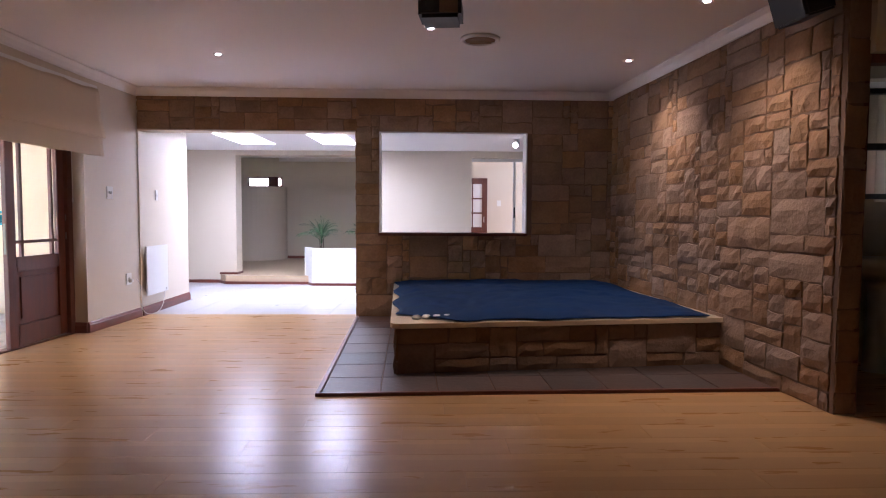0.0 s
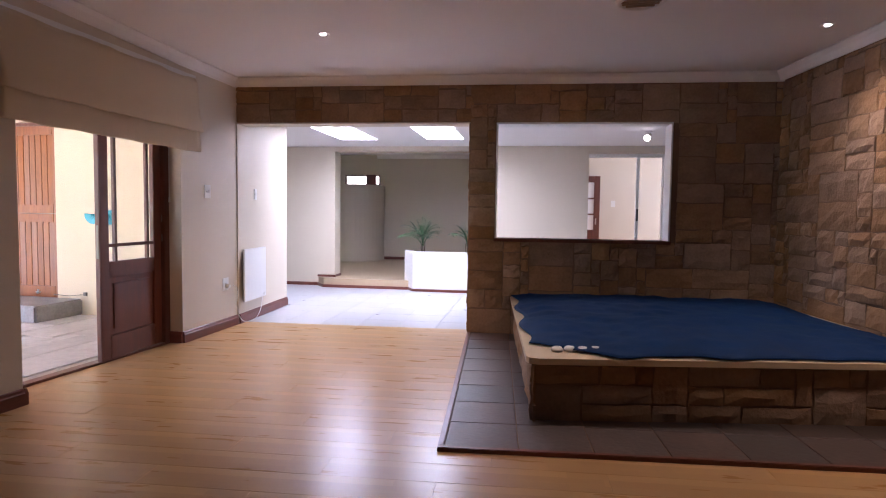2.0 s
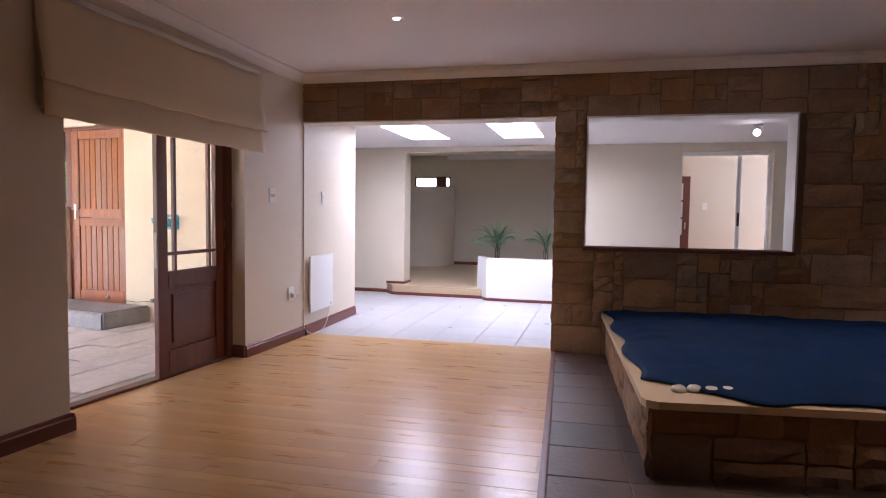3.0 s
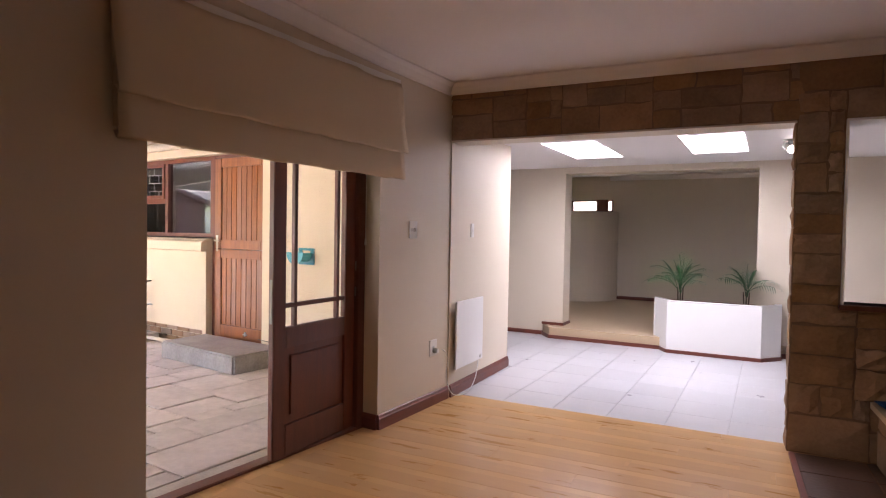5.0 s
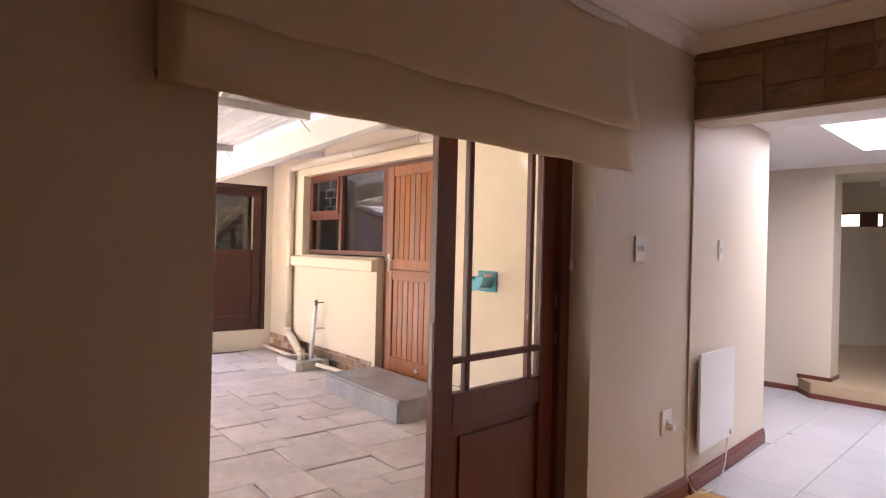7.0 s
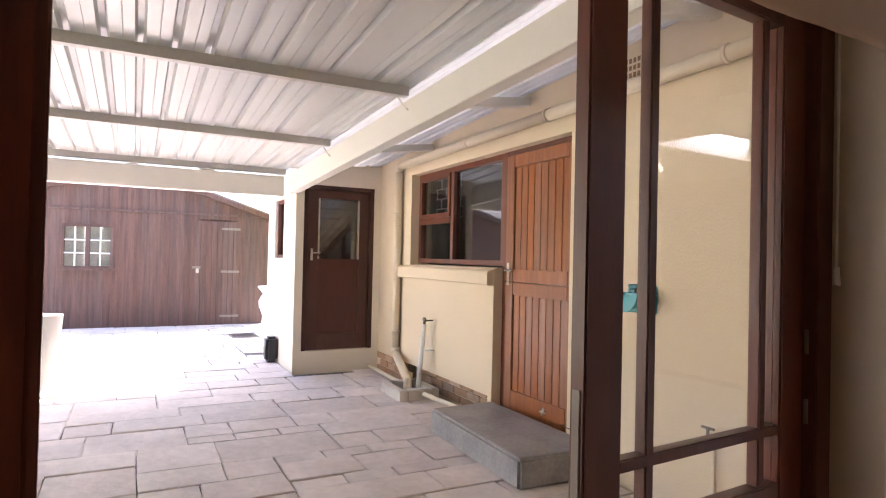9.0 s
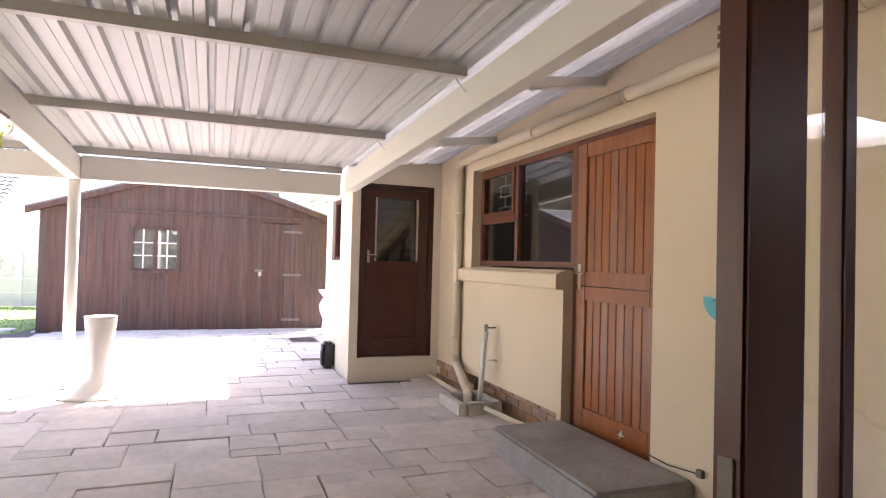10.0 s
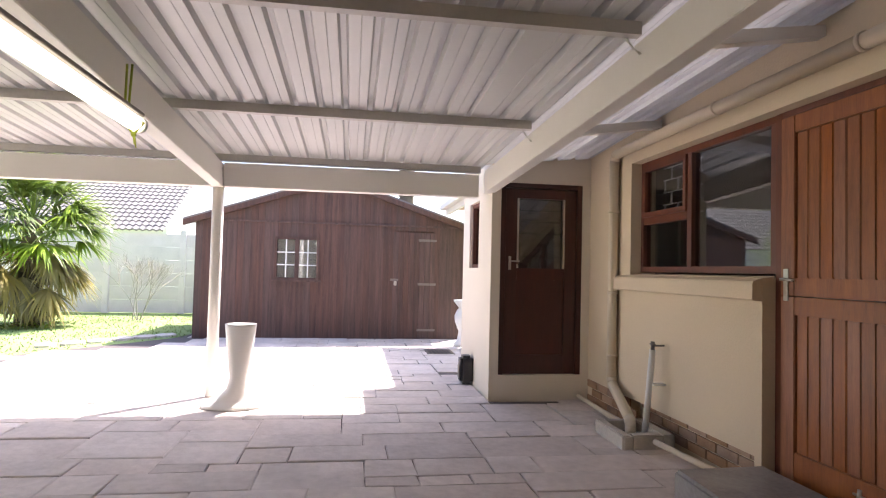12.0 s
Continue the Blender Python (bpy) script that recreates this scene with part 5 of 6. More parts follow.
# tube light tied to the middle beam
tl = thing("fluorescent_lamp", pose(-5.25, 4.53, 1.92), "lit fluorescent tube fitting tied up with lime cord", "lamp")
bm = bmesh.new()
rod(bm, (0.03, 0, 0), (1.5, 0, 0), 0.04, sides=18)
part("tube", bm, TUBE, tl, "glowing diffuser")
bar("back_tray", (0.0, -0.03, 0.045, 1.53, 0.03, 0.065), RUST, tl)
for x in (0.0, 1.5):
    bm = bmesh.new()
    rod(bm, (x, 0, 0), (x + 0.03, 0, 0), 0.048, sides=18)
    part("end_cap", bm, PVC, tl)
for x in (0.06,):
    bm = tube([Vector((x, -0.02, 0.30)), Vector((x, -0.03, 0.06)), Vector((x, 0.045, 0.0)), Vector((x, 0.0, -0.06)), Vector((x, -0.048, 0.0)), Vector((x, -0.045, 0.30))], 0.006, 6)
    rod(bm, (x, 0.0, -0.055), (x + 0.02, 0.02, -0.13), 0.008, 0.004, 6)
    rod(bm, (x, 0.0, -0.055), (x - 0.02, 0.0, -0.11), 0.008, 0.004, 6)
    bmesh.ops.create_icosphere(bm, subdivisions=1, radius=0.016, matrix=Matrix.Translation((x, 0, -0.06)))
    part("cord", bm, LIME, tl, "lime green cord")

# white boot-shaped pot
bt = thing("boot_planter", Matrix.Translation((-7.3, 4.71, -0.005)) @ pose(0, 0, 0, 0, 0, 265) @ Matrix.Scale(0.82, 4), "tall white boot-shaped pot standing beside the post", "planter")
bm = bmesh.new()
secs = [(0.0, 0.05, 0.31, 0.17), (0.02, 0.05, 0.32, 0.18), (0.04, 0.05, 0.28, 0.15), (0.08, 0.045, 0.2, 0.11), (0.14, 0.02, 0.14, 0.095), (0.2, 0.0, 0.105, 0.085), (0.32, -0.012, 0.092, 0.088), (0.5, -0.015, 0.118, 0.115), (0.7, -0.02, 0.142, 0.14), (0.84, -0.02, 0.156, 0.154), (0.865, -0.02, 0.16, 0.158), (0.865, -0.02, 0.132, 0.13), (0.7, -0.02, 0.1, 0.095)]
rings = [[bm.verts.new((c + rx * math.cos(2 * math.pi * k / 24), ry * math.sin(2 * math.pi * k / 24), z)) for k in range(24)] for z, c, rx, ry in secs]
for a, b in zip(rings, rings[1:]):
    for k in range(24):
        bm.faces.new((a[k], a[(k + 1) % 24], b[(k + 1) % 24], b[k])).smooth = True
bm.faces.new(rings[0][::-1])
bm.faces.new(rings[-1])
part("pot", bm, PVC, bt)
bm = bmesh.new()
lathe(bm, [(0.08, 0.66), (0.1, 0.7), (0.02, 0.715)], (-0.02, 0, 0))
part("soil", bm, EARTH, bt)

# Low black box at the wing wall, not a lamp.
ml = thing("wall_lantern", pose(-8.33, 6.96, 0.0), "black plastic box fixed low at the wing wall", "box")
bar("case", (-0.09, -0.14, 0.0, 0.09, 0, 0.3), BLACK, ml, "", 0.03)
bar("face", (-0.05, -0.15, 0.06, 0.05, -0.135, 0.2), RUST, ml, "", 0.008)
dg = thing("drain_grate", pose(-10.8, 6.96, -0.02), "dark iron drain grate in the paving", "grate")
bar("rim", (-0.25, -0.2, 0, 0.25, 0.2, 0.022), RUST, dg)
for k in range(6):
    bar("slot", (-0.2, -0.16 + 0.056 * k, 0.022, 0.2, -0.13 + 0.056 * k, 0.026), BLACK, dg, "", 0)

# ---- the garden shed ----
SX, SY0, SY1, SE, SA = -12.44, 3.05, 7.62, 2.0, 2.76
SM = (SY0 + SY1) / 2
shed = thing("garden_shed", pose(SX, 0, -0.02), "dark stained weatherboard shed with a gabled roof", "shed")


def eave(y):
    return SE + (SA - SE) * (1 - abs(y - SM) / (SM - SY0))


bm = bmesh.new()
box(bm, -3.0, SY0 + 0.03, 0, -0.03, SY0 + 0.06, SE)
box(bm, -3.0, SY1 - 0.06, 0, -0.03, SY1 - 0.03, SE)
box(bm, -3.0, SY0 + 0.06, 0, -2.97, SY1 - 0.06, SE)
part("wall", bm, SHEDWOOD, shed)
DY0, DY1, DZ = 6.35, 7.09, 1.87
WY0, WY1, WZa, WZb = 4.385, 5.04, 1.04, 1.69
bm = bmesh.new()
box(bm, -0.06, SY0 + 0.06, 0, -0.032, WY0, SE)
box(bm, -0.06, WY1, 0, -0.032, SY1 - 0.06, SE)
box(bm, -0.06, WY0, 0, -0.032, WY1, WZa)
box(bm, -0.06, WY0, WZb, -0.032, WY1, SE)
gab = [[bm.verts.new((x, y, z)) for y, z in ((SY0 + 0.06, SE), (SY1 - 0.06, SE), (SM, SA - 0.03))] for x in (-0.06, -0.032)]
bm.faces.new(gab[0][::-1])
bm.faces.new(gab[1])
part("lining", bm, SHEDWOOD, shed)
step = 0.1105
n = int(round((SY1 - SY0) / step))
for k in range(n):
    a, b = SY0 + k * (SY1 - SY0) / n, SY0 + (k + 1) * (SY1 - SY0) / n
    mid = (a + b) / 2
    spans = [(0.0, None)]
    if DY0 < mid < DY1:
        spans = [(DZ + 0.03, None)]
    elif WY0 < mid < WY1:
        spans = [(0.0, WZa), (WZb, None)]
    for z0, z1 in spans:
        bm = bmesh.new()
        dep = 0.002 * ((k * 7) % 3)
        ta, tb = (z1, z1) if z1 else (eave(a), eave(b))
        v = [bm.verts.new(c) for c in ((-0.03, a + 0.0006, z0), (dep, a + 0.0006, z0), (dep, b - 0.0006, z0), (-0.03, b - 0.0006, z0), (-0.03, a + 0.0006, ta), (dep, a + 0.0006, ta), (dep, b - 0.0006, tb), (-0.03, b - 0.0006, tb))]
        for f in ((3, 2, 1, 0), (4, 5, 6, 7), (0, 1, 5, 4), (1, 2, 6, 5), (2, 3, 7, 6), (3, 0, 4, 7)):
            bm.faces.new([v[i] for i in f])
        part("board", bm, SHEDWOOD, shed)
for s in (-1, 1):
    e = SM + s * (SM - SY0 + 0.18)
    ez = SA - (SA - SE) * (SM - SY0 + 0.18) / (SM - SY0)
    bm = bmesh.new()
    pts = [(SM, SA), (e, ez)] if s > 0 else [(e, ez), (SM, SA)]
    (ya, za), (yb, zb) = pts
    v = [bm.verts.new(c) for c in ((0.12, ya, za + 0.02), (0.12, yb, zb + 0.02), (-3.1, yb, zb + 0.02), (-3.1, ya, za + 0.02), (0.12, ya, za + 0.05), (0.12, yb, zb + 0.05), (-3.1, yb, zb + 0.05), (-3.1, ya, za + 0.05))]
    for f in ((3, 2, 1, 0), (4, 5, 6, 7), (0, 1, 5, 4), (1, 2, 6, 5), (2, 3, 7, 6), (3, 0, 4, 7)):
        bm.faces.new([v[i] for i in f])
    part("roof_slope", bm, ROOFTILE, shed)
    bm = bmesh.new()
    v = [bm.verts.new(c) for c in ((0.02, ya, za - 0.07), (0.02, yb, zb - 0.07), (0.12, yb, zb - 0.07), (0.12, ya, za - 0.07), (0.02, ya, za + 0.02), (0.02, yb, zb + 0.02), (0.12, yb, zb + 0.02), (0.12, ya, za + 0.02))]
    for f in ((3, 2, 1, 0), (4, 5, 6, 7), (0, 1, 5, 4), (1, 2, 6, 5), (2, 3, 7, 6), (3, 0, 4, 7)):
        bm.faces.new([v[i] for i in f])
    part("barge_board", bm, SHEDWOOD, shed)
bar("cross_batten", (0.006, SY0, SE - 0.03, 0.03, SY1, SE + 0.0), SHEDWOOD, shed)
sdoor = new("shed_door")
sdoor.parent = shed
for i in range(8):
    a = DY0 + (DY1 - DY0) * i / 8
    bar("board", (-0.02, a + 0.002, 0.02, 0.012 + 0.003 * (i % 2), a + (DY1 - DY0) / 8 - 0.002, DZ), SHEDWOOD, sdoor, "", 0.002)
for z in (0.15, 0.95, 1.72):
    bar("strap_hinge", (0.016, DY1 - 0.3, z, 0.022, DY1 + 0.02, z + 0.04), RUST, sdoor, "galvanised strap hinge", 0.001)
bar("hasp", (0.016, DY0 - 0.04, 1.02, 0.024, DY0 + 0.1, 1.06), RUST, sdoor, "galvanised hasp", 0.001)
bar("padlock", (0.024, DY0 + 0.02, 0.94, 0.044, DY0 + 0.07, 1.02), CHROME, sdoor, "brass padlock", 0.006)
swin = new("shed_window")
swin.parent = shed
for d in ((0, WY0 - 0.04, WZa - 0.04, 0.035, WY1 + 0.04, WZa), (0, WY0 - 0.04, WZb, 0.035, WY1 + 0.04, WZb + 0.04), (0, WY0 - 0.04, WZa, 0.035, WY0, WZb), (0, WY1, WZa, 0.035, WY1 + 0.04, WZb), (0, (WY0 + WY1) / 2 - 0.035, WZa, 0.03, (WY0 + WY1) / 2 + 0.035, WZb)):
    bar("frame_bar", d, SHEDWOOD, swin, "", 0.002)
bar("sill", (0, WY0 - 0.08, WZa - 0.07, 0.08, WY1 + 0.08, WZa - 0.04), SHEDWOOD, swin, "", 0.003)
for h in (0, 1):
    y0 = WY0 + 0.0 + h * ((WY1 - WY0) / 2 + 0.035)
    y1 = y0 + (WY1 - WY0) / 2 - 0.035
    boxes("pane", [(0.008, y0, WZa, 0.011, y1, WZb)], DARKGLASS, swin)
    for z in (0.33, 0.66):
        bar("glazing_bar", (0.011, y0, WZa + z * (WZb - WZa) - 0.01, 0.022, y1, WZa + z * (WZb - WZa) + 0.01), WHITE, swin, "white burglar bar", 0)
    bar("glazing_bar", (0.011, (y0 + y1) / 2 - 0.01, WZa, 0.022, (y0 + y1) / 2 + 0.01, WZb), WHITE, swin, "white burglar bar", 0)
bar("curtain", (-0.06, WY0, WZa, -0.04, WY1, WZb), CONCP, swin, "pale curtain")

# ---- beyond the yard ----
pw = thing("precast_wall", pose(-17.6, 0, -0.02), "grey precast concrete panel wall with slotted posts", "garden wall")
for k in range(9):
    y = -9.0 + 1.75 * k
    bar("post", (-0.07, y - 0.07, 0, 0.07, y + 0.07, 2.05), VIBRA, pw, "", 0.008)
    if k < 8:
        for r in range(6):
            bar("panel", (-0.025, y + 0.07, 0.01 + 0.325 * r, 0.025, y + 1.68, 0.33 + 0.325 * r), VIBRA, pw, "", 0.006)
# Out of view; added to block sky light from the open side.
sw = thing("boundary_wall", pose(0, -6.6, -0.02), "unseen plain wall added to hold back light from the yard", "garden wall")
bar("wall", (-17.5, -0.1, 0, -2.06, 0.1, 2.0), WINGWALL, sw)
bar("coping", (-17.5, -0.14, 2.0, -2.06, 0.14, 2.06), CONCP, sw)
nb = thing("neighbour_house", pose(-25, 0, -0.1), "white neighbouring house with a grey tiled roof", "house")
boxes("wall", [(-8, -14, 0, 0, -1.3, 2.7)], WHITE, nb)
bm = bmesh.new()
for r in range(26):
    for s in range(44):
        y0 = -15 + 0.45 * s
        if y0 > -1.2:
            continue
        x, z = 0.5 - 0.30 * r, 2.45 + 0.17 * r
        xa, za = x - 0.34, z + 0.18
        yb = y0 + 0.45
        pts = [(y0, 0.0), (y0 + 0.11, 0.05), (y0 + 0.22, 0.0), (y0 + 0.34, 0.05), (yb, 0.0)]
        lo = [bm.verts.new((x, y, z + dz + 0.03)) for y, dz in pts]
        hi = [bm.verts.new((xa, y, za + dz)) for y, dz in pts]
        fo = [bm.verts.new((x, y, z + dz - 0.02)) for y, dz in pts]
        for q in range(4):
            bm.faces.new((lo[q], lo[q + 1], hi[q + 1], hi[q]))
            bm.faces.new((fo[q], fo[q + 1], lo[q + 1], lo[q]))
part("roof", bm, ROOFTILE, nb, "grey wavy roof tiles")
boxes("gable", [(-8, -1.3, 0, 0.2, -1.0, 2.6)], WHITE, nb)

# fan palm with a skirt of dry leaves
rng = random.Random(17)
fp = thing("fan_palm", pose(-14.3, -0.35, -0.02), "bushy fan palm with green crown and drooping dry leaves", "palm tree")
bm = bmesh.new()
for k in range(8):
    rod(bm, (0, 0, 0.25 * k), (0, 0, 0.25 * k + 0.27), 0.24 - 0.01 * k, 0.21 - 0.01 * k, 12)
part("trunk", bm, BARK, fp)
for k in range(90):
    a = rng.uniform(0, 2 * math.pi)
    lvl = k / 89
    el = -0.9 + 2.2 * lvl + rng.uniform(-0.15, 0.15)
    base = Vector((0, 0, 1.25 + 0.75 * lvl))
    d = Vector((math.cos(a) * math.cos(el), math.sin(a) * math.cos(el), math.sin(el)))
    stalk = base + d * rng.uniform(0.55, 0.95)
    bm = bmesh.new()
    rod(bm, base, stalk, 0.014, 0.009, 5, False)
    side = d.cross(Vector((0, 0, 1)))
    side = side.normalized() if side.length > 0.05 else Vector((1, 0, 0))
    upv = side.cross(d).normalized()
    for q in range(28):
        t = -1.3 + 2.6 * q / 27
        w = d * math.cos(t) + side * math.sin(t) + upv * rng.uniform(-0.12, 0.12)
        leafstrip(bm, stalk, w, rng.uniform(0.6, 0.95), rng.uniform(0.5, 1.4), 0.07, 5)
    part("frond", bm, DRYLEAF if lvl < 0.38 else LEAF, fp)
bm = bmesh.new()
for k in range(60):
    a = rng.uniform(0, 2 * math.pi)
    leafstrip(bm, (rng.uniform(-0.5, 0.5), rng.uniform(-0.5, 0.5), 0), (math.cos(a), math.sin(a), 1.2), rng.uniform(0.2, 0.5), 1.0, 0.03, 4)
tagged(part("low_plants", bm, LEAF), "low strappy plants at the foot of the palm", "plants", kind="stuff").matrix_world = pose(-14.0, -0.2, -0.03)

bb = thing("bare_shrub", pose(-15.6, 1.1, -0.02), "leafless twiggy shrub in front of the wall", "shrub")
bm = bmesh.new()


def branch(p, d, L, r, depth):
    q = p + d * L
    rod(bm, p, q, r, r * 0.7, 5, False)
    if depth:
        for _ in range(3):
            branch(q, (d + Vector((rng.uniform(-0.7, 0.7), rng.uniform(-0.7, 0.7), rng.uniform(-0.2, 0.5)))).normalized(), L * rng.uniform(0.6, 0.85), r * 0.65, depth - 1)


for _ in range(5):
    branch(Vector((rng.uniform(-0.1, 0.1), rng.uniform(-0.1, 0.1), 0)), Vector((rng.uniform(-0.4, 0.4), rng.uniform(-0.5, 0.5), 1)).normalized(), 0.46, 0.013, 4)
part("branchwork", bm, TWIG, bb)
tt = thing("palm_trunk", pose(-16.5, 6.9, -0.1), "tall palm trunk behind the shed roof", "palm tree")
bm = bmesh.new()
for k in range(18):
    rod(bm, (0, 0, 0.28 * k), (0, 0, 0.28 * k + 0.3), 0.2, 0.16, 12)
part("trunk", bm, BARK, tt)
urn = thing("garden_urn", pose(-11.5, 7.42, -0.015), "white garden ornament on a pedestal beside the wing", "ornament")
bm = bmesh.new()
lathe(bm, [(0.13, 0), (0.13, 0.06), (0.07, 0.1), (0.05, 0.25), (0.11, 0.4), (0.12, 0.5), (0.08, 0.58), (0.05, 0.62), (0.13, 0.72), (0.14, 0.75), (0.1, 0.75)])
part("urn", bm, PVC, urn)
ob = thing("garden_hedge_stones", pose(0, 0, 0), "flat stepping stones along the lawn edge", "stones")
for k in range(6):
    bm = bmesh.new()
    c = (-12.7 + 0.28 * k, 2.55 - 0.24 * k)
    prism(bm, [(c[0] + 0.24 * rng.uniform(0.7, 1.1) * math.cos(t), c[1] + 0.17 * rng.uniform(0.7, 1.1) * math.sin(t)) for t in [math.pi * 2 * q / 7 for q in range(7)]], -0.03, 0.012)
    part("stone", bm, PAVE, ob)
bm = bmesh.new()
for k in range(9000):
    x, y = rng.uniform(-17.3, -9.5), rng.uniform(-6, 3.0)
    if y > 0.3 + (-9.0 - x) * 0.72 - 0.05 and x > -12.5 or (x <= -12.5 and y > 2.9):
        continue
    a = rng.uniform(0, 6.28)
    h, w = rng.uniform(0.015, 0.04), 0.012
    p = Vector((x, y, -0.021))
    s = Vector((math.cos(a), math.sin(a), 0)) * w
    bm.faces.new((bm.verts.new(p - s), bm.verts.new(p + s), bm.verts.new(p + Vector((rng.uniform(-0.03, 0.03), rng.uniform(-0.03, 0.03), h)))))
tagged(link("grass_blades", bm, GRASS), "short green grass blades on the lawn", "grass", kind="stuff")

# ---- pieces of walls and floors ----
stones(bay_wall, 0, 0, BAY, H, 21, 0.026, 0.008, COURSED, lambda x, z: W0 - 0.02 < x < W1 + 0.02 and S0 - 0.03 < z < S1 + 0.02)
stones(right_wall, 0, 0, RLEN, H, 22, 0.022, 0.0065, [(4, 2), (5, 2), (3, 2), (5, 3), (6, 3), (4, 3), (6, 4), (5, 2), (3, 3), (2, 3), (2, 2), (5, 4)], cw=0.082, ch=0.057)
stones(beam, 0, HEAD + 0.012, BEAM, H - HEAD - 0.012, 23, 0.018, 0.005, [(3, 3), (2, 3), (4, 3), (3, 2), (2, 2), (4, 2)], cw=0.09, ch=0.064)
stones(right_wall, 0, 0, 0.14, H, 24, 0.014, 0.005, [(2, 3), (2, 4), (2, 2)], None, pose(RLEN, 0, 0, 0, 0, 90), 0.07, 0.061)
stones(bay_wall, 0, 0, 0.16, HEAD, 25, 0.012, 0.005, [(2, 3), (2, 4), (2, 2), (1, 2)], None, pose(0, 0.16, 0, 0, 0, -90), 0.08, 0.061)

# laminate boards along x
plank_cache = {}


def plank(w, d, h, material, bevel, name):
    key = (round(w, 3), round(d, 3), name)
    if key not in plank_cache:
        bm = bmesh.new()
        box(bm, 0, 0, 0, w, d, h)
        top = [e for e in bm.edges if all(v.co.z > h - 1e-6 for v in e.verts)]
        if bevel:
            bmesh.ops.bevel(bm, geom=top, offset=bevel, segments=1, affect="EDGES")
        me = bpy.data.meshes.new(name)
        bm.to_mesh(me)
        bm.free()
        me.materials.append(material)
        plank_cache[key] = me
    return plank_cache[key]


PW, PL = 0.1935, 1.285
NC, NS = math.cos(radians(NORTH)), math.sin(radians(NORTH))
r, y = 0, 0.14 - 51 * PW
while y < 0.13:
    left = -0.02 + 0.09 * y if y < 0 else 0.0
    x = -1.2 - PL * ((r * 0.41) % 1)
    left = max(left, (-8.95 - y * NC) / NS)
    edge = (7.1 + y * NS) / NC
    while x < edge:
        a, b = max(x, left), min(x + PL, edge)
        if b - a > 0.05:
            shared("plank", plank(b - a, PW, 0.009, LAMINATE, 0.0014, "plank"), pose(a, y, -0.009), floor)
        x += PL
    y += PW
    r += 1

TS = 0.405
for i in range(-6, 18):
    for j in range(8):
        x, y = 0.02 + TS * i, 0.155 + TS * j
        if x < -2.5 or x > 7.1 or WY - y < 0.03 or (x < -0.3 and y < 1.3):
            continue
        shared("tile", plank(TS - 0.003, min(TS - 0.003, WY - y), 0.008, TILE, 0.0012, "tile"), pose(x, y, -0.0085), hall_floor)

for i in range(8):
    for j in range(8):
        x0, y0 = 0.035 + 0.37 * i, 0.035 + 0.37 * j
        if i > 1 and j > 1:
            continue
        w = min(0.364, 3.0 - x0) if i < 1 or j < 2 else 0.12
        shared("tile", plank(w, min(0.364, 2.95 - y0), 0.008, SLATE, 0.003, "slate"), pose(x0, y0, 0.004), plinth)

# bricks at the foot of the kitchen wall
wk = bpy.data.objects["wall_kitchen"]
for r in range(3):
    x = WX0 - 0.85 + 0.11 * (r % 2)
    while x < WX1 - 0.12:
        shared("brick", plank(0.215, 0.012, 0.064, BRICK, 0.003, "brick"), pose(x, (KY + 0.087) if x > WX0 else KY - 0.0125, -0.02 + 0.072 * r), wk)
        x += 0.228

# paving slabs
rng = random.Random(31)
slabs = ashlar(11.2, 14.0, 0.155, 0.155, 77, [(3, 4), (2, 3), (2, 4), (3, 5), (2, 2), (3, 3), (2, 5), (1, 2), (3, 4), (2, 3), (4, 4)])


def inside(x, y):
    hit = False
    for (xa, ya), (xb, yb) in zip(YARD, YARD[1:] + YARD[:1]):
        if (ya > y) != (yb > y) and x < (xb - xa) * (y - ya) / (yb - ya) + xa:
            hit = not hit
    return hit


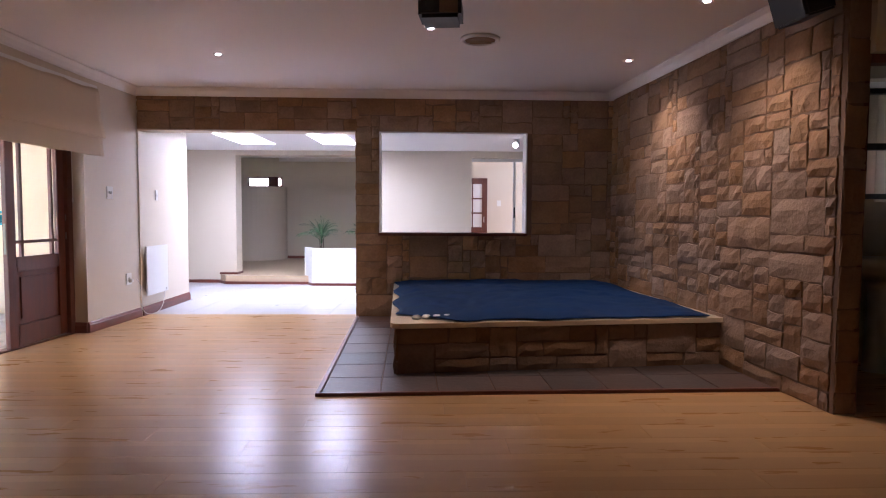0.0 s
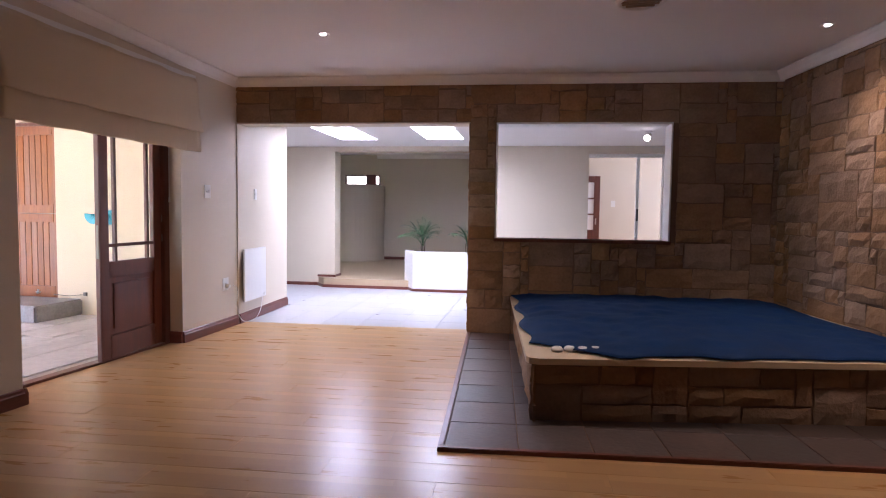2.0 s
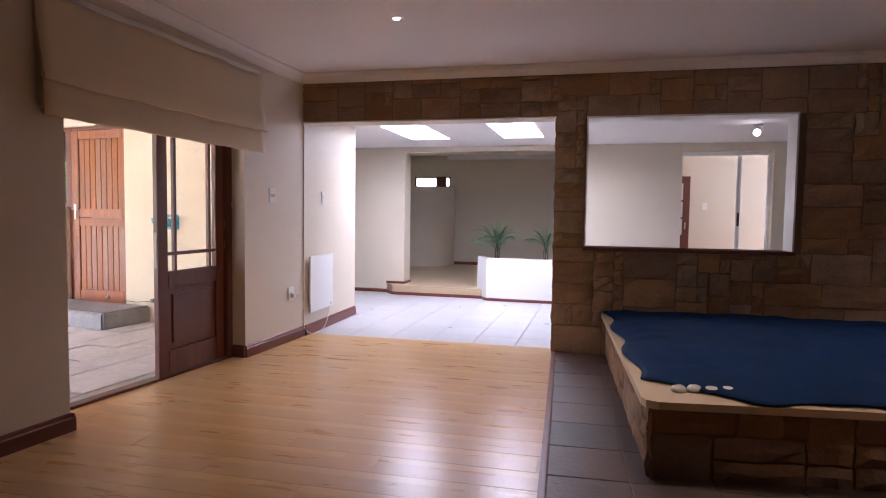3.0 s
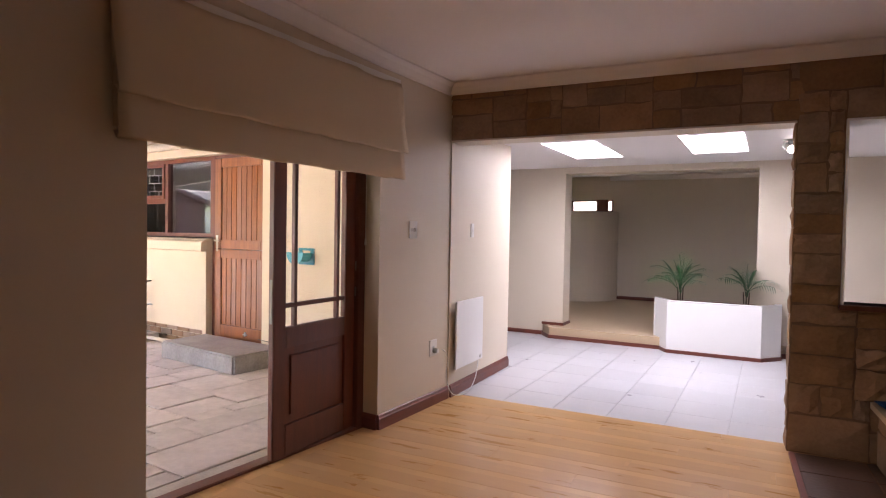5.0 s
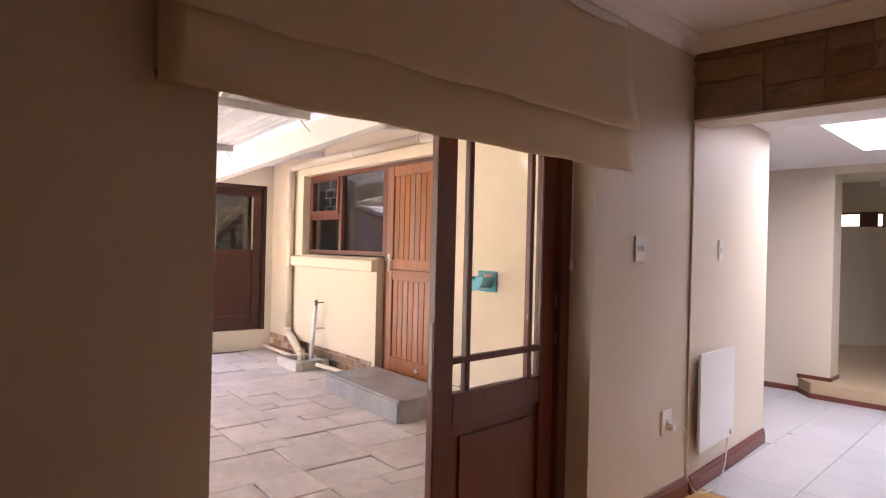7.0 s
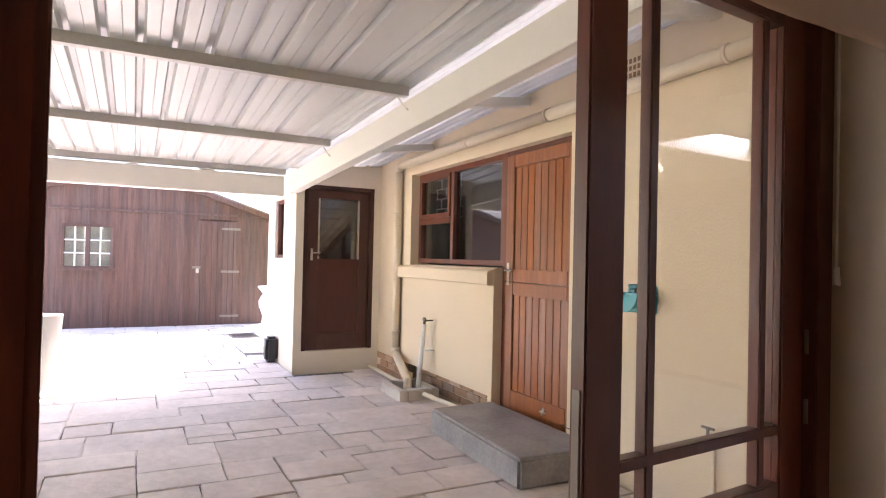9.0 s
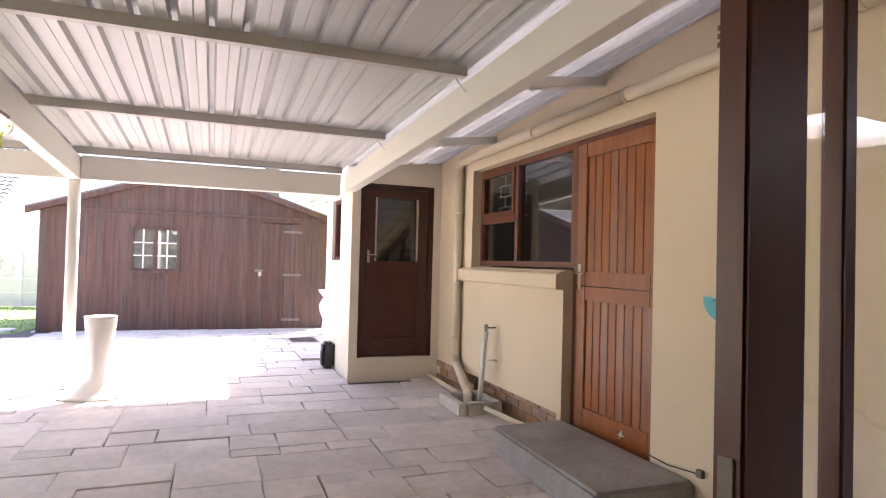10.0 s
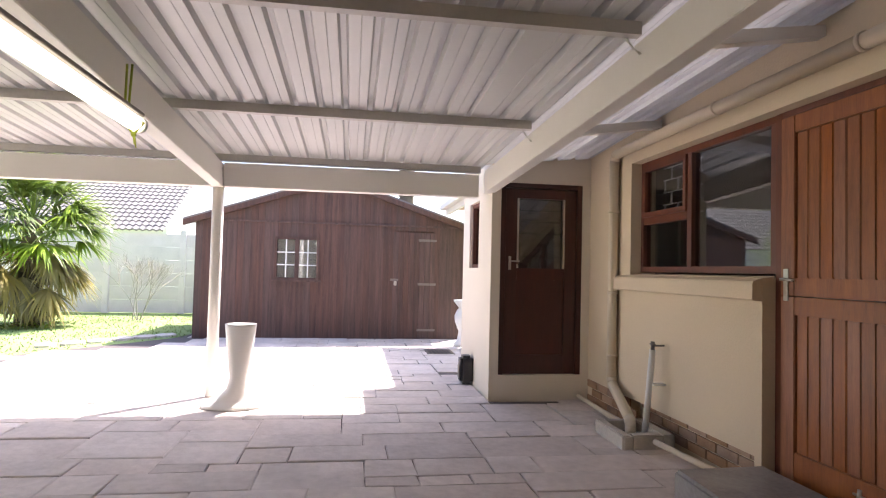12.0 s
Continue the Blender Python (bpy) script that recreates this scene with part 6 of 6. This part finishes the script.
rest = bmesh.new()
slab_list = []
for a, b, c, d in slabs:
    x0, y0, x1, y1 = -13.25 + a, -6.02 + b, -13.25 + c, -6.02 + d
    corners = [(x0 + 0.02, y0 + 0.02), (x1 - 0.02, y0 + 0.02), (x1 - 0.02, y1 - 0.02), (x0 + 0.02, y1 - 0.02)]
    if sum(inside(*q) for q in corners) < 4:
        cx, cy = (x0 + x1) / 2, (y0 + y1) / 2
        x1 = min(x1, -2.065)
        if cx > -7.5:
            y1 = min(y1, 7.94)
            x0 = max(x0, -7.49) if cy > 6.9 else x0
        elif cx > -9.05:
            y1 = min(y1, 6.95)
        else:
            x1 = min(x1, -9.06) if cy > 6.9 else x1
            y1 = min(y1, 8.59)
        corners = [(x0 + 0.01, y0 + 0.02), (x1 - 0.01, y0 + 0.02), (x1 - 0.01, y1 - 0.01), (x0 + 0.01, y1 - 0.01)]
        if x1 - x0 < 0.04 or y1 - y0 < 0.04 or sum(inside(*q) for q in corners) < 4:
            continue
    slab_list.append((x0, y0, x1, y1))
slab_list.sort(key=lambda s: (Vector(((s[0] + s[2]) / 2 + 5.5, (s[1] + s[3]) / 2 - 5.6))).length)
for k, (x0, y0, x1, y1) in enumerate(slab_list):
    bm = bmesh.new() if k < 300 else rest
    g = 0.003
    z = -0.006 + rng.uniform(-0.005, 0.004)
    j = lambda: rng.uniform(-0.006, 0.006)
    tilt = [rng.uniform(-0.0025, 0.0025) for _ in range(4)]
    cs = [(x0 + g + j(), y0 + g + j()), (x1 - g + j(), y0 + g + j()), (x1 - g + j(), y1 - g + j()), (x0 + g + j(), y1 - g + j())]
    mx, my = (x0 + x1) / 2, (y0 + y1) / 2
    low = [bm.verts.new((x, y, -0.023)) for x, y in cs]
    mid = [bm.verts.new((x, y, z - 0.005 + t)) for (x, y), t in zip(cs, tilt)]
    top = [bm.verts.new((x + (mx - x) * 0.03, y + (my - y) * 0.03, z + t)) for (x, y), t in zip(cs, tilt)]
    for p, q in ((low, mid), (mid, top)):
        for i in range(4):
            bm.faces.new((p[i], p[(i + 1) % 4], q[(i + 1) % 4], q[i]))
    bm.faces.new(top)
    if k < 300:
        link("slab", bm, PAVE, yard)
tagged(link("far_slabs", rest, PAVE, yard), "far paving slabs", "", kind="stuff")
